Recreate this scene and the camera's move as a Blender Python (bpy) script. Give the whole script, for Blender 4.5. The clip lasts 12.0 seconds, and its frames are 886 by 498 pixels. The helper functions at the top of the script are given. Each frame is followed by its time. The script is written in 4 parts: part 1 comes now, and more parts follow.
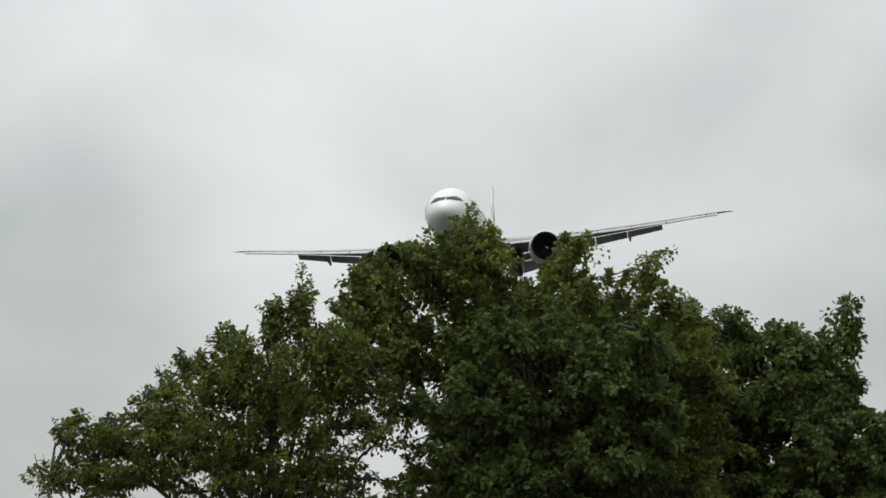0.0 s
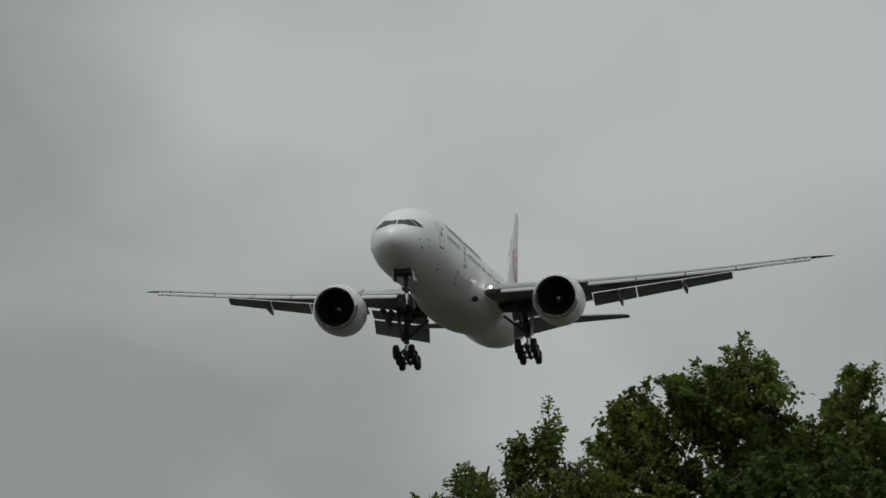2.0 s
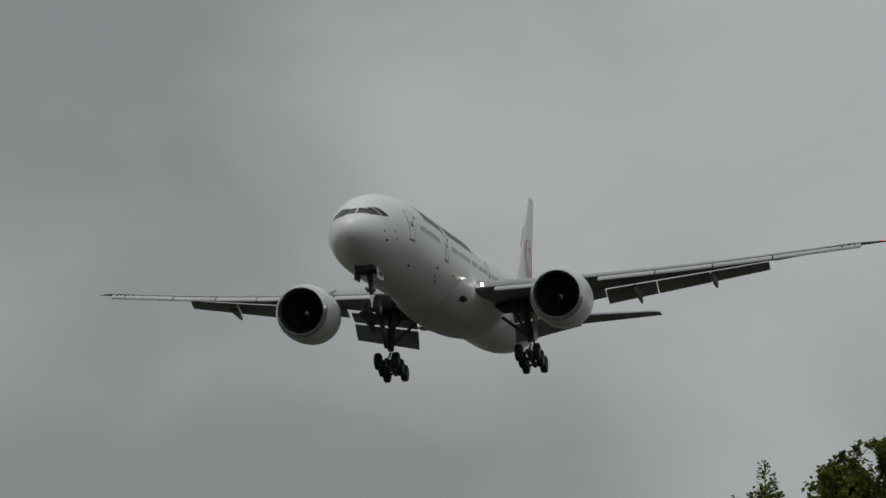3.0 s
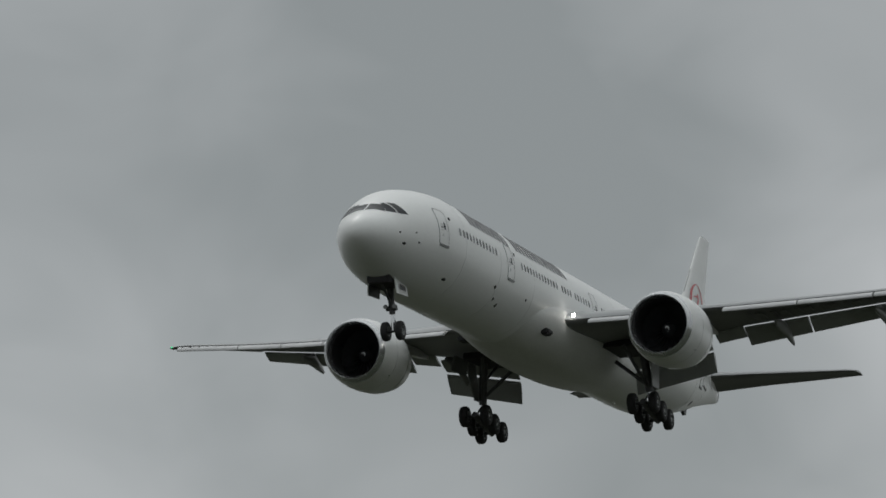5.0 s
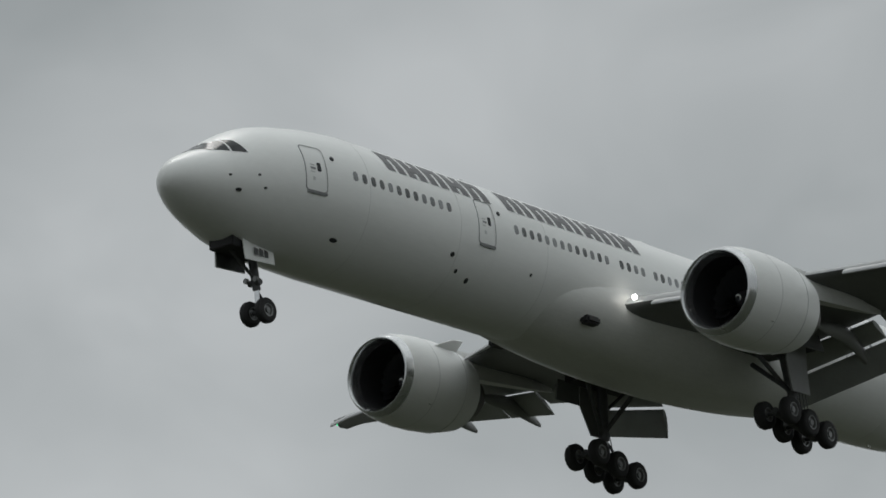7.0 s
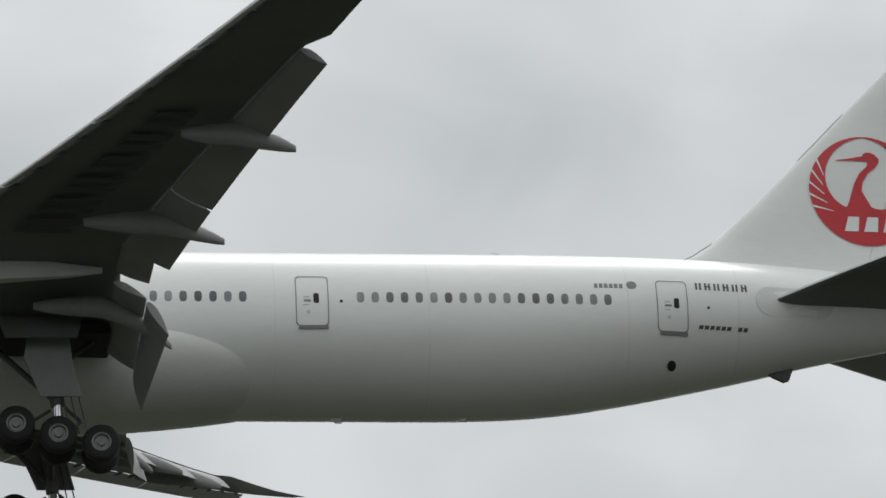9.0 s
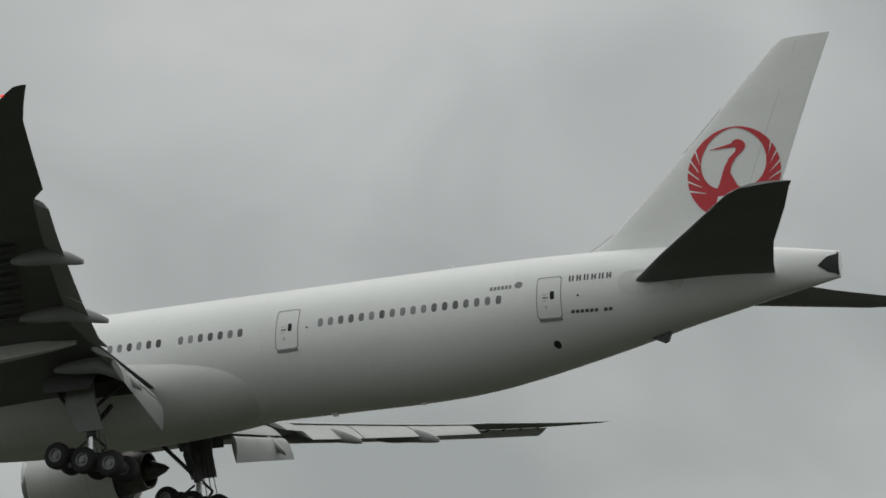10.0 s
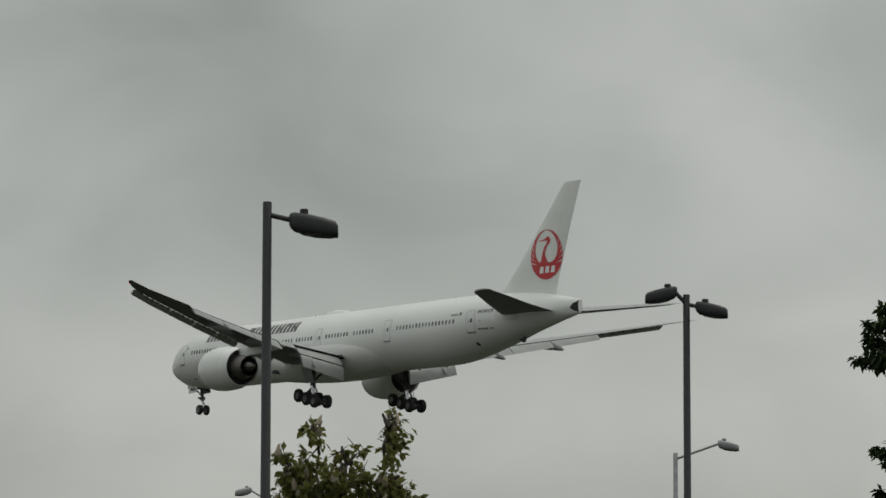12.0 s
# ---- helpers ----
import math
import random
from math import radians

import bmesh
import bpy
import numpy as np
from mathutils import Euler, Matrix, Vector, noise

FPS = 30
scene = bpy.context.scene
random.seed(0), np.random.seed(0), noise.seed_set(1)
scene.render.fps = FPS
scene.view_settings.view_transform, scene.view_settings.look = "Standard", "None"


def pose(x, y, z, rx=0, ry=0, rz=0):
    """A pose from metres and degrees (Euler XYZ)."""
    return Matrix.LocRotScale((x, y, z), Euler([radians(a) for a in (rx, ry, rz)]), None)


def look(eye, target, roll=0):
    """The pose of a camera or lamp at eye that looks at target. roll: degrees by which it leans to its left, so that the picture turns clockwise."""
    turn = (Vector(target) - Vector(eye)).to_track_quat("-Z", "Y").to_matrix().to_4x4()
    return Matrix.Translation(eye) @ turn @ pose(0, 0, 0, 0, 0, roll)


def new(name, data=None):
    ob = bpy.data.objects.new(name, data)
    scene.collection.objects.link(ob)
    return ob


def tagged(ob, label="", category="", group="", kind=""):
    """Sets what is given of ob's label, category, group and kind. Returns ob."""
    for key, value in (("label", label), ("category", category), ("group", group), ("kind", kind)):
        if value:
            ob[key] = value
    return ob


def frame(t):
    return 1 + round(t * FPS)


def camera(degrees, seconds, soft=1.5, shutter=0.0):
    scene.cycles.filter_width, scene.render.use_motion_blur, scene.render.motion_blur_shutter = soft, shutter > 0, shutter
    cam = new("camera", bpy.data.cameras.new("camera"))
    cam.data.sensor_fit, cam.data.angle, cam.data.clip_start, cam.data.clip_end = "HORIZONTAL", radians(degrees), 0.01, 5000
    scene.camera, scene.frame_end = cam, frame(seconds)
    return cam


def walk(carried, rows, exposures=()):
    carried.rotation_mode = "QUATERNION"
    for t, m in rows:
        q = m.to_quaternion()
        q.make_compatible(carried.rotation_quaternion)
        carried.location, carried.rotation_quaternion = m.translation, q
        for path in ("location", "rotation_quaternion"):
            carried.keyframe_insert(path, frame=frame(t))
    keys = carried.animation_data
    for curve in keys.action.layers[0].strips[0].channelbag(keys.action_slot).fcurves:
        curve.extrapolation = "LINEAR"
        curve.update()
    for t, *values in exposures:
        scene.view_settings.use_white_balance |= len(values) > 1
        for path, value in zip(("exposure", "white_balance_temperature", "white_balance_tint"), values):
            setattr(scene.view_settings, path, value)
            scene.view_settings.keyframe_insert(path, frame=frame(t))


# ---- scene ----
# ---------------------------------------------------------------- camera and its walk
FOV = 14.974
CAMERA_ROWS = [  # seconds, forward step, azimuth, elevation, roll
    (0.0, -6.88, 4.573, 5.933, -0.886),
    (0.5, -4.19, 5.433, 7.031, -1.396),
    (1.0, 1.54, 6.485, 8.541, -0.760),
    (1.5, 0.00, 7.745, 8.790, -0.046),
    (2.0, -0.00, 9.150, 8.917, -0.144),
    (2.5, -0.00, 10.892, 9.399, -0.099),
    (3.0, 0.00, 12.697, 10.044, -0.124),
    (3.5, -0.00, 14.685, 10.793, 0.388),
    (5.5, 0.00, 24.391, 13.805, 0.619),
    (6.0, -0.00, 28.648, 14.725, 0.623),
    (6.5, 0.00, 33.952, 15.879, -0.058),
    (8.5, 0.00, 67.879, 19.900, -1.280),
    (9.0, 0.00, 83.345, 19.480, -0.555),
    (9.5, -0.00, 100.133, 17.239, -0.247),
    (10.0, 0.00, 115.492, 14.179, -0.147),
    (10.5, 0.00, 129.207, 10.721, -0.841),
    (11.0, -0.00, 137.760, 8.499, -0.222),
    (11.5, 0.00, 141.291, 7.189, -0.181),
    (12.0, 0.00, 144.656, 5.781, 0.088),
]
PLANE_ROWS = [  # seconds, place of the nose datum, bank, pitch, heading
    (0.0, 375.19, 29.75, 46.70, -3.209, 1.403, -1.317),
    (0.5, 342.78, 32.17, 46.16, -2.371, 1.074, -1.398),
    (1.0, 308.00, 35.60, 47.26, -1.645, 0.565, -1.075),
    (1.5, 284.85, 41.02, 45.56, -1.352, 0.061, -0.468),
    (2.0, 258.33, 45.69, 44.39, -1.500, -0.459, -0.292),
    (2.5, 237.12, 50.10, 43.68, -1.802, -1.111, 0.242),
    (3.0, 213.78, 54.56, 42.73, -1.829, -1.898, 1.082),
    (3.5, 201.61, 59.12, 42.11, -1.577, -2.265, 1.384),
    (5.5, 148.89, 73.78, 45.19, -1.314, -1.470, 0.993),
    (6.0, 139.02, 82.89, 47.37, -1.129, -1.022, 0.616),
    (6.5, 116.35, 86.80, 46.32, -0.977, -0.884, 0.547),
    (8.5, -0.90, 109.06, 40.50, -0.736, -1.292, 0.356),
    (9.0, -37.27, 119.62, 39.56, -1.004, -1.508, 0.675),
    (9.5, -76.49, 129.85, 38.03, -1.641, -1.454, 1.079),
    (10.0, -121.19, 141.87, 36.14, -1.956, -1.395, 1.408),
    (10.5, -171.26, 151.52, 31.66, -1.884, -1.411, 1.523),
    (11.0, -219.67, 164.24, 29.79, -0.992, -0.838, -0.153),
    (11.5, -260.68, 172.93, 27.58, -0.659, -0.549, -1.156),
    (12.0, -310.74, 185.22, 25.73, -0.513, -0.174, -1.211),
]
# end of rows
EYE = Vector((0.0, 0.0, 1.6))
AHEAD = Vector((math.cos(0.09), math.sin(0.09), 0.0))


def aim(step, az, el, roll):
    eye = EYE + AHEAD * step
    a, e = radians(az), radians(el)
    way = Vector((math.cos(e) * math.cos(a), math.cos(e) * math.sin(a), math.sin(e)))
    return look(eye, eye + way * 50.0, roll)


cam = camera(FOV, 12.0, soft=1.6)
walk(cam, [(t, aim(s, a, e, r)) for t, s, a, e, r in CAMERA_ROWS], exposures=[
    (0.0, 0.62, 6500, 10), (0.5, 0.45, 6500, 10), (1.0, 0.05, 6500, 10), (1.5, -0.12, 6500, 10), (2.5, -0.34, 6500, 10), (3.5, -0.45, 6450, 10), (5.5, -0.15, 6420, 10), (6.5, -0.26, 6400, 9), (8.5, 0.58, 6500, 10),
    (9.0, 0.38, 6500, 10), (9.5, 0.2, 6550, 10), (10.5, 0.02, 6700, 8), (11.0, 0.1, 6750, 7), (11.5, 0.05, 6750, 7), (12.0, -0.1, 6750, 7)])

# ---------------------------------------------------------------- world and sun: a bright overcast afternoon
SUN_EL, SUN_AZ = radians(62), radians(70)
world = bpy.data.worlds.new("overcast_sky")
scene.world = world
world.use_nodes = True
wt = world.node_tree
wt.nodes.clear()


def wnode(kind, **values):
    n = wt.nodes.new(kind)
    for k, v in values.items():
        n.inputs[k].default_value = v
    return n


w_out = wt.nodes.new("ShaderNodeOutputWorld")
w_bg = wnode("ShaderNodeBackground", Strength=1.0)
w_sky = wt.nodes.new("ShaderNodeTexSky")
w_sky.sky_type, w_sky.sun_disc, w_sky.sun_elevation, w_sky.sun_rotation = "NISHITA", False, SUN_EL, math.pi / 2 - SUN_AZ
w_co = wt.nodes.new("ShaderNodeTexCoord")
w_map = wnode("ShaderNodeMapping", Scale=(1.0, 1.0, 1.5))
w_n1 = wnode("ShaderNodeTexNoise", Scale=5.0, Detail=2.0, Roughness=0.35, Distortion=0.3)
w_n2 = wnode("ShaderNodeTexNoise", Scale=14.0, Detail=3.0, Roughness=0.45, Distortion=0.5)
w_sum = wt.nodes.new("ShaderNodeMath")
w_sum.operation = "MULTIPLY_ADD"
w_sum.inputs[1].default_value = 0.36
w_ramp = wt.nodes.new("ShaderNodeValToRGB")
for el, (pos_, col) in zip((w_ramp.color_ramp.elements[0], w_ramp.color_ramp.elements[1]), ((0.47, (0.270, 0.287, 0.282, 1)), (0.90, (0.475, 0.488, 0.484, 1)))):
    el.position, el.color = pos_, col
w_sep = wt.nodes.new("ShaderNodeSeparateXYZ")
w_grad = wt.nodes.new("ShaderNodeMapRange")
for k, v in ((1, 0.36), (2, 1.0), (3, 1.12), (4, 2.7)):
    w_grad.inputs[k].default_value = v
w_mul = wt.nodes.new("ShaderNodeVectorMath")
w_mul.operation = "SCALE"
w_mix = wt.nodes.new("ShaderNodeMixRGB")
w_mix.inputs[0].default_value = 0.06
w_skys = wt.nodes.new("ShaderNodeVectorMath")
w_skys.operation = "SCALE"
w_skys.inputs["Scale"].default_value = 0.1
wl = wt.links.new
wl(w_co.outputs["Generated"], w_map.inputs["Vector"])
wl(w_map.outputs[0], w_n1.inputs["Vector"])
wl(w_map.outputs[0], w_n2.inputs["Vector"])
wl(w_n2.outputs["Fac"], w_sum.inputs[0])
wl(w_n1.outputs["Fac"], w_sum.inputs[2])
wl(w_sum.outputs[0], w_ramp.inputs[0])
wl(w_co.outputs["Generated"], w_sep.inputs[0])
wl(w_sep.outputs["Z"], w_grad.inputs[0])
wl(w_ramp.outputs[0], w_mul.inputs[0])
wl(w_grad.outputs[0], w_mul.inputs["Scale"])
wl(w_sky.outputs[0], w_skys.inputs[0])
wl(w_mul.outputs[0], w_mix.inputs[1])
wl(w_skys.outputs[0], w_mix.inputs[2])
wl(w_mix.outputs[0], w_bg.inputs["Color"])
wl(w_bg.outputs[0], w_out.inputs[0])

sun = new("sun", bpy.data.lights.new("sun", "SUN"))
sun.data.energy, sun.data.angle, sun.data.color = 0.6, radians(25), (1.0, 0.97, 0.93)
sun.matrix_world = look((math.cos(SUN_AZ) * math.cos(SUN_EL) * 100, math.sin(SUN_AZ) * math.cos(SUN_EL) * 100, math.sin(SUN_EL) * 100), (0, 0, 0))

# ---------------------------------------------------------------- materials


def material(name, color, rough=0.5, metal=0.0, vary=0.12, scale=3.0, fine=40.0, bump=0.0, coat=0.0, per_object=0.0, glow=0.0, stretch=(1, 1, 1), spec=0.5):
    """A procedural surface: base colour with stains at two scales, roughness variation and fine relief."""
    m = bpy.data.materials.new(name)
    m.use_nodes = True
    t = m.node_tree
    b = t.nodes["Principled BSDF"]
    b.inputs["Metallic"].default_value = metal
    b.inputs["Coat Weight"].default_value = coat
    b.inputs["Specular IOR Level"].default_value = spec
    co = t.nodes.new("ShaderNodeTexCoord")
    mp = t.nodes.new("ShaderNodeMapping")
    mp.inputs["Scale"].default_value = stretch
    t.links.new(co.outputs["Object"], mp.inputs["Vector"])
    n1, n2 = t.nodes.new("ShaderNodeTexNoise"), t.nodes.new("ShaderNodeTexNoise")
    n1.inputs["Scale"].default_value, n1.inputs["Detail"].default_value = scale, 5.0
    n2.inputs["Scale"].default_value, n2.inputs["Detail"].default_value = fine, 3.0
    for n in (n1, n2):
        t.links.new(mp.outputs[0], n.inputs["Vector"])
    add = t.nodes.new("ShaderNodeMath")
    add.operation = "MULTIPLY_ADD"
    add.inputs[1].default_value = 0.4
    t.links.new(n2.outputs["Fac"], add.inputs[0])
    t.links.new(n1.outputs["Fac"], add.inputs[2])
    ramp = t.nodes.new("ShaderNodeValToRGB")
    e0, e1 = ramp.color_ramp.elements
    e0.position, e1.position = 0.45, 0.95
    e0.color = (*[c * (1 - vary) for c in color], 1)
    e1.color = (*[min(1.0, c * (1 + vary)) for c in color], 1)
    t.links.new(add.outputs[0], ramp.inputs[0])
    last = ramp.outputs[0]
    if per_object:
        info = t.nodes.new("ShaderNodeObjectInfo")
        hsv = t.nodes.new("ShaderNodeHueSaturation")
        rng = t.nodes.new("ShaderNodeMapRange")
        rng.inputs[3].default_value, rng.inputs[4].default_value = 1 - per_object, 1 + per_object
        t.links.new(info.outputs["Random"], rng.inputs[0])
        t.links.new(rng.outputs[0], hsv.inputs["Value"])
        t.links.new(last, hsv.inputs["Color"])
        last = hsv.outputs[0]
    t.links.new(last, b.inputs["Base Color"])
    rr = t.nodes.new("ShaderNodeMapRange")
    rr.inputs[3].default_value, rr.inputs[4].default_value = max(0.03, rough - 0.1), min(1.0, rough + 0.1)
    t.links.new(n1.outputs["Fac"], rr.inputs[0])
    t.links.new(rr.outputs[0], b.inputs["Roughness"])
    if bump:
        bp = t.nodes.new("ShaderNodeBump")
        bp.inputs["Strength"].default_value, bp.inputs["Distance"].default_value = bump, 0.02
        t.links.new(n2.outputs["Fac"], bp.inputs["Height"])
        t.links.new(bp.outputs[0], b.inputs["Normal"])
    if glow:
        b.inputs["Emission Color"].default_value = (*color, 1)
        b.inputs["Emission Strength"].default_value = glow
    return m


def leaf_material(name, dark, light, rough=0.58):
    m = bpy.data.materials.new(name)
    m.use_nodes = True
    t = m.node_tree
    b = t.nodes["Principled BSDF"]
    geo = t.nodes.new("ShaderNodeNewGeometry")
    co = t.nodes.new("ShaderNodeTexCoord")
    n = t.nodes.new("ShaderNodeTexNoise")
    n.inputs["Scale"].default_value = 0.9
    t.links.new(co.outputs["Object"], n.inputs["Vector"])
    add = t.nodes.new("ShaderNodeMath")
    add.operation = "MULTIPLY_ADD"
    add.inputs[1].default_value = 0.28
    t.links.new(geo.outputs["Random Per Island"], add.inputs[0])
    t.links.new(n.outputs["Fac"], add.inputs[2])
    ramp = t.nodes.new("ShaderNodeValToRGB")
    e0, e1 = ramp.color_ramp.elements
    e0.position, e1.position, e0.color, e1.color = 0.40, 0.85, (*dark, 1), (*light, 1)
    t.links.new(add.outputs[0], ramp.inputs[0])
    t.links.new(ramp.outputs[0], b.inputs["Base Color"])
    b.inputs["Roughness"].default_value = rough
    b.inputs["Specular IOR Level"].default_value = 0.22
    tr = t.nodes.new("ShaderNodeBsdfTranslucent")
    mx = t.nodes.new("ShaderNodeMixShader")
    mx.inputs[0].default_value = 0.40
    t.links.new(ramp.outputs[0], tr.inputs[0])
    t.links.new(b.outputs[0], mx.inputs[1])
    t.links.new(tr.outputs[0], mx.inputs[2])
    t.links.new(mx.outputs[0], t.nodes["Material Output"].inputs[0])
    return m


M_WHITE = material("white_paint", (0.78, 0.79, 0.78), 0.34, vary=0.05, scale=0.5, fine=7.0, coat=0.12, stretch=(0.25, 1, 1))
M_BELLY = material("fairing_paint", (0.68, 0.685, 0.67), 0.42, vary=0.10, scale=0.6, fine=9.0, stretch=(0.3, 1, 1))
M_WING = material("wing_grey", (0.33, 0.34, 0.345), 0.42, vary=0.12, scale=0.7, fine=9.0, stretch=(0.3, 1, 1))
# wing grey darkened: shade below the wings and tailplane is put into colour
M_WINGSHADE = material("wing_shaded_grey", (0.15, 0.154, 0.154), 0.5, vary=0.16, scale=0.6, fine=8.0, stretch=(0.3, 1, 1))
M_SLAT = material("slat_grey", (0.48, 0.485, 0.49), 0.4, vary=0.12, scale=0.8, fine=9.0)
M_FLAP = material("flap_grey", (0.30, 0.31, 0.305), 0.45, vary=0.12, scale=0.8, fine=10.0)
M_FAIR = material("track_fairing_grey", (0.25, 0.255, 0.255), 0.4, vary=0.1, scale=1.0, fine=12.0)
M_LIP = material("bare_metal_lip", (0.62, 0.63, 0.64), 0.24, metal=0.9, vary=0.06, scale=2.0, fine=30.0)
M_NOZZLE = material("nozzle_metal", (0.16, 0.15, 0.145), 0.42, metal=0.8, vary=0.25, scale=2.0, fine=20.0)
# near-black for openings, with the shade inside them put into the colour
M_HOLE_SHADE = material("hole_shade_black", (0.02, 0.02, 0.022), 0.7, vary=0.3, scale=2.0)
M_FAN = material("fan_blade_black", (0.03, 0.031, 0.034), 0.38, vary=0.25, scale=4.0)
M_TYRE = material("tyre_rubber", (0.018, 0.018, 0.019), 0.75, vary=0.3, scale=4.0, fine=60.0, bump=0.2)
M_HUB = material("wheel_hub", (0.22, 0.225, 0.225), 0.4, metal=0.5, vary=0.15, scale=6.0)
M_STRUT = material("gear_strut", (0.085, 0.087, 0.09), 0.45, metal=0.3, vary=0.3, scale=3.0, fine=30.0)
M_CHROME = material("oleo_chrome", (0.75, 0.76, 0.78), 0.12, metal=1.0, vary=0.04)
M_GLASS = material("cockpit_glass", (0.010, 0.013, 0.015), 0.12, vary=0.2, scale=3.0, spec=0.3)
M_CABIN = material("cabin_window", (0.17, 0.175, 0.18), 0.15, vary=0.2, scale=3.0, per_object=0.7)
M_LINE = material("panel_line_grey", (0.22, 0.225, 0.23), 0.55, vary=0.15, scale=3.0)
M_FAINT = material("seam_grey", (0.55, 0.56, 0.56), 0.4, vary=0.1, scale=3.0)
M_SEAM = material("hull_seam_grey", (0.71, 0.72, 0.715), 0.4, vary=0.1, scale=3.0)
M_TITLE = material("title_charcoal", (0.075, 0.075, 0.08), 0.4, vary=0.08, scale=2.0)
M_RED = material("tail_red", (0.52, 0.015, 0.025), 0.32, vary=0.08, scale=1.0, coat=0.3)
M_LAMP = material("landing_light", (1.0, 0.96, 0.88), 0.2, glow=16.0)
M_NAVRED = material("nav_light_red", (1.0, 0.05, 0.03), 0.2, glow=0.8)
M_NAVGREEN = material("nav_light_green", (0.05, 0.9, 0.35), 0.2, glow=1.0)
M_POST = material("post_paint_dark", (0.022, 0.023, 0.025), 0.5, vary=0.25, scale=4.0, fine=50.0, bump=0.15)
M_GALV = material("galvanised_steel", (0.30, 0.31, 0.32), 0.45, metal=0.5, vary=0.2, scale=5.0, fine=40.0)
M_DIFF = material("lamp_bowl", (0.07, 0.07, 0.072), 0.25, vary=0.12, scale=5.0)
M_BARK = material("bark", (0.075, 0.062, 0.05), 0.9, vary=0.35, scale=4.0, fine=40.0, bump=0.6)
M_GRASS = material("grass_ground", (0.024, 0.028, 0.015), 0.95, vary=0.4, scale=0.05, fine=2.0, bump=0.5)
M_LEAF_A = leaf_material("locust_leaves", (0.066, 0.094, 0.019), (0.185, 0.235, 0.046))
M_LEAF_B = leaf_material("maple_leaves", (0.040, 0.064, 0.017), (0.150, 0.205, 0.055))
M_LEAF_C = leaf_material("chestnut_leaves", (0.012, 0.024, 0.008), (0.040, 0.066, 0.018))
M_LEAF_D = leaf_material("young_chestnut_leaves", (0.075, 0.090, 0.022), (0.220, 0.220, 0.068))
M_BLOSSOM = material("chestnut_blossom", (0.33, 0.28, 0.21), 0.7, vary=0.3, scale=8.0)

# ---------------------------------------------------------------- building helpers


def mesh_from(name, verts, faces, mat, smooth=True):
    me = bpy.data.meshes.new(name)
    me.from_pydata([tuple(v) for v in verts], [], faces)
    me.materials.append(mat)
    if smooth:
        me.shade_smooth()
    return me


def part_data(name, me, parent, label="", kind=""):
    ob = new(name, me)
    ob.parent = parent
    return tagged(ob, label=label, kind=kind)


def part(name, bm, mat, parent, label="", smooth=True, kind=""):
    bmesh.ops.recalc_face_normals(bm, faces=bm.faces)
    me = bpy.data.meshes.new(name)
    bm.to_mesh(me)
    bm.free()
    me.materials.append(mat)
    if smooth:
        me.shade_smooth()
        me.set_sharp_from_angle(angle=radians(38))
    return part_data(name, me, parent, label, kind)


def thing(name, label, category, group="", m=None):
    ob = new(name)
    ob.empty_display_size = 0.2
    if m is not None:
        ob.matrix_basis = m
    return tagged(ob, label=label, category=category, group=group)


def loft(bm, rings, cap=True, close=True):
    """Skin a list of rings (equal numbers of points)."""
    vs = [[bm.verts.new(p) for p in r] for r in rings]
    n = len(rings[0])
    for a, b in zip(vs, vs[1:]):
        for i in range(n if close else n - 1):
            j = (i + 1) % n
            bm.faces.new((a[i], a[j], b[j], b[i]))
    if cap:
        bm.faces.new(vs[0][::-1])
        bm.faces.new(vs[-1])
    return bm


def box(bm, x0, x1, y0, y1, z0, z1, bevel=0.0):
    start = len(bm.verts)
    r = bmesh.ops.create_cube(bm, size=1.0)
    for v in r["verts"]:
        v.co = Vector(((x0 + x1) / 2 + v.co.x * (x1 - x0), (y0 + y1) / 2 + v.co.y * (y1 - y0), (z0 + z1) / 2 + v.co.z * (z1 - z0)))
    if bevel:
        es = {e for v in r["verts"] for e in v.link_edges}
        bmesh.ops.bevel(bm, geom=list(es), offset=bevel, segments=2, affect="EDGES")
    return bm


def tube(bm, a, b, r0, r1=None, n=12, cap=True):
    a, b = Vector(a), Vector(b)
    r1 = r0 if r1 is None else r1
    d = (b - a).normalized()
    u = d.orthogonal().normalized()
    v = d.cross(u)
    rings = [[p + (u * math.cos(6.2832 * i / n) + v * math.sin(6.2832 * i / n)) * r for i in range(n)] for p, r in ((a, r0), (b, r1))]
    return loft(bm, rings, cap)


def spun(bm, profile, n=48, axis="x", at=(0, 0, 0), cap=False):
    """Revolve (along, radius) pairs round an axis through at."""
    at = Vector(at)
    rings = []
    for s, r in profile:
        ring = []
        for i in range(n):
            c, d = math.cos(2 * math.pi * i / n) * r, math.sin(2 * math.pi * i / n) * r
            ring.append(at + (Vector((s, c, d)) if axis == "x" else Vector((c, s, d)) if axis == "y" else Vector((c, d, s))))
        rings.append(ring)
    return loft(bm, rings, cap)


def plate(bm, pts, thick, normal):
    """A flat or bent plate: outline points thickened along normal."""
    nv = Vector(normal).normalized() * thick
    a = [bm.verts.new(p) for p in pts]
    b = [bm.verts.new(Vector(p) + nv) for p in pts]
    bm.faces.new(a)
    bm.faces.new(b[::-1])
    for i in range(len(pts)):
        j = (i + 1) % len(pts)
        bm.faces.new((a[i], b[i], b[j], a[j]))
    return bm


# ---------------------------------------------------------------- ground
bm = bmesh.new()
bmesh.ops.create_grid(bm, x_segments=60, y_segments=60, size=2400)
ground = part("ground", bm, M_GRASS, None)
tagged(ground, "wide mown grass ground with worn patches", kind="structure")

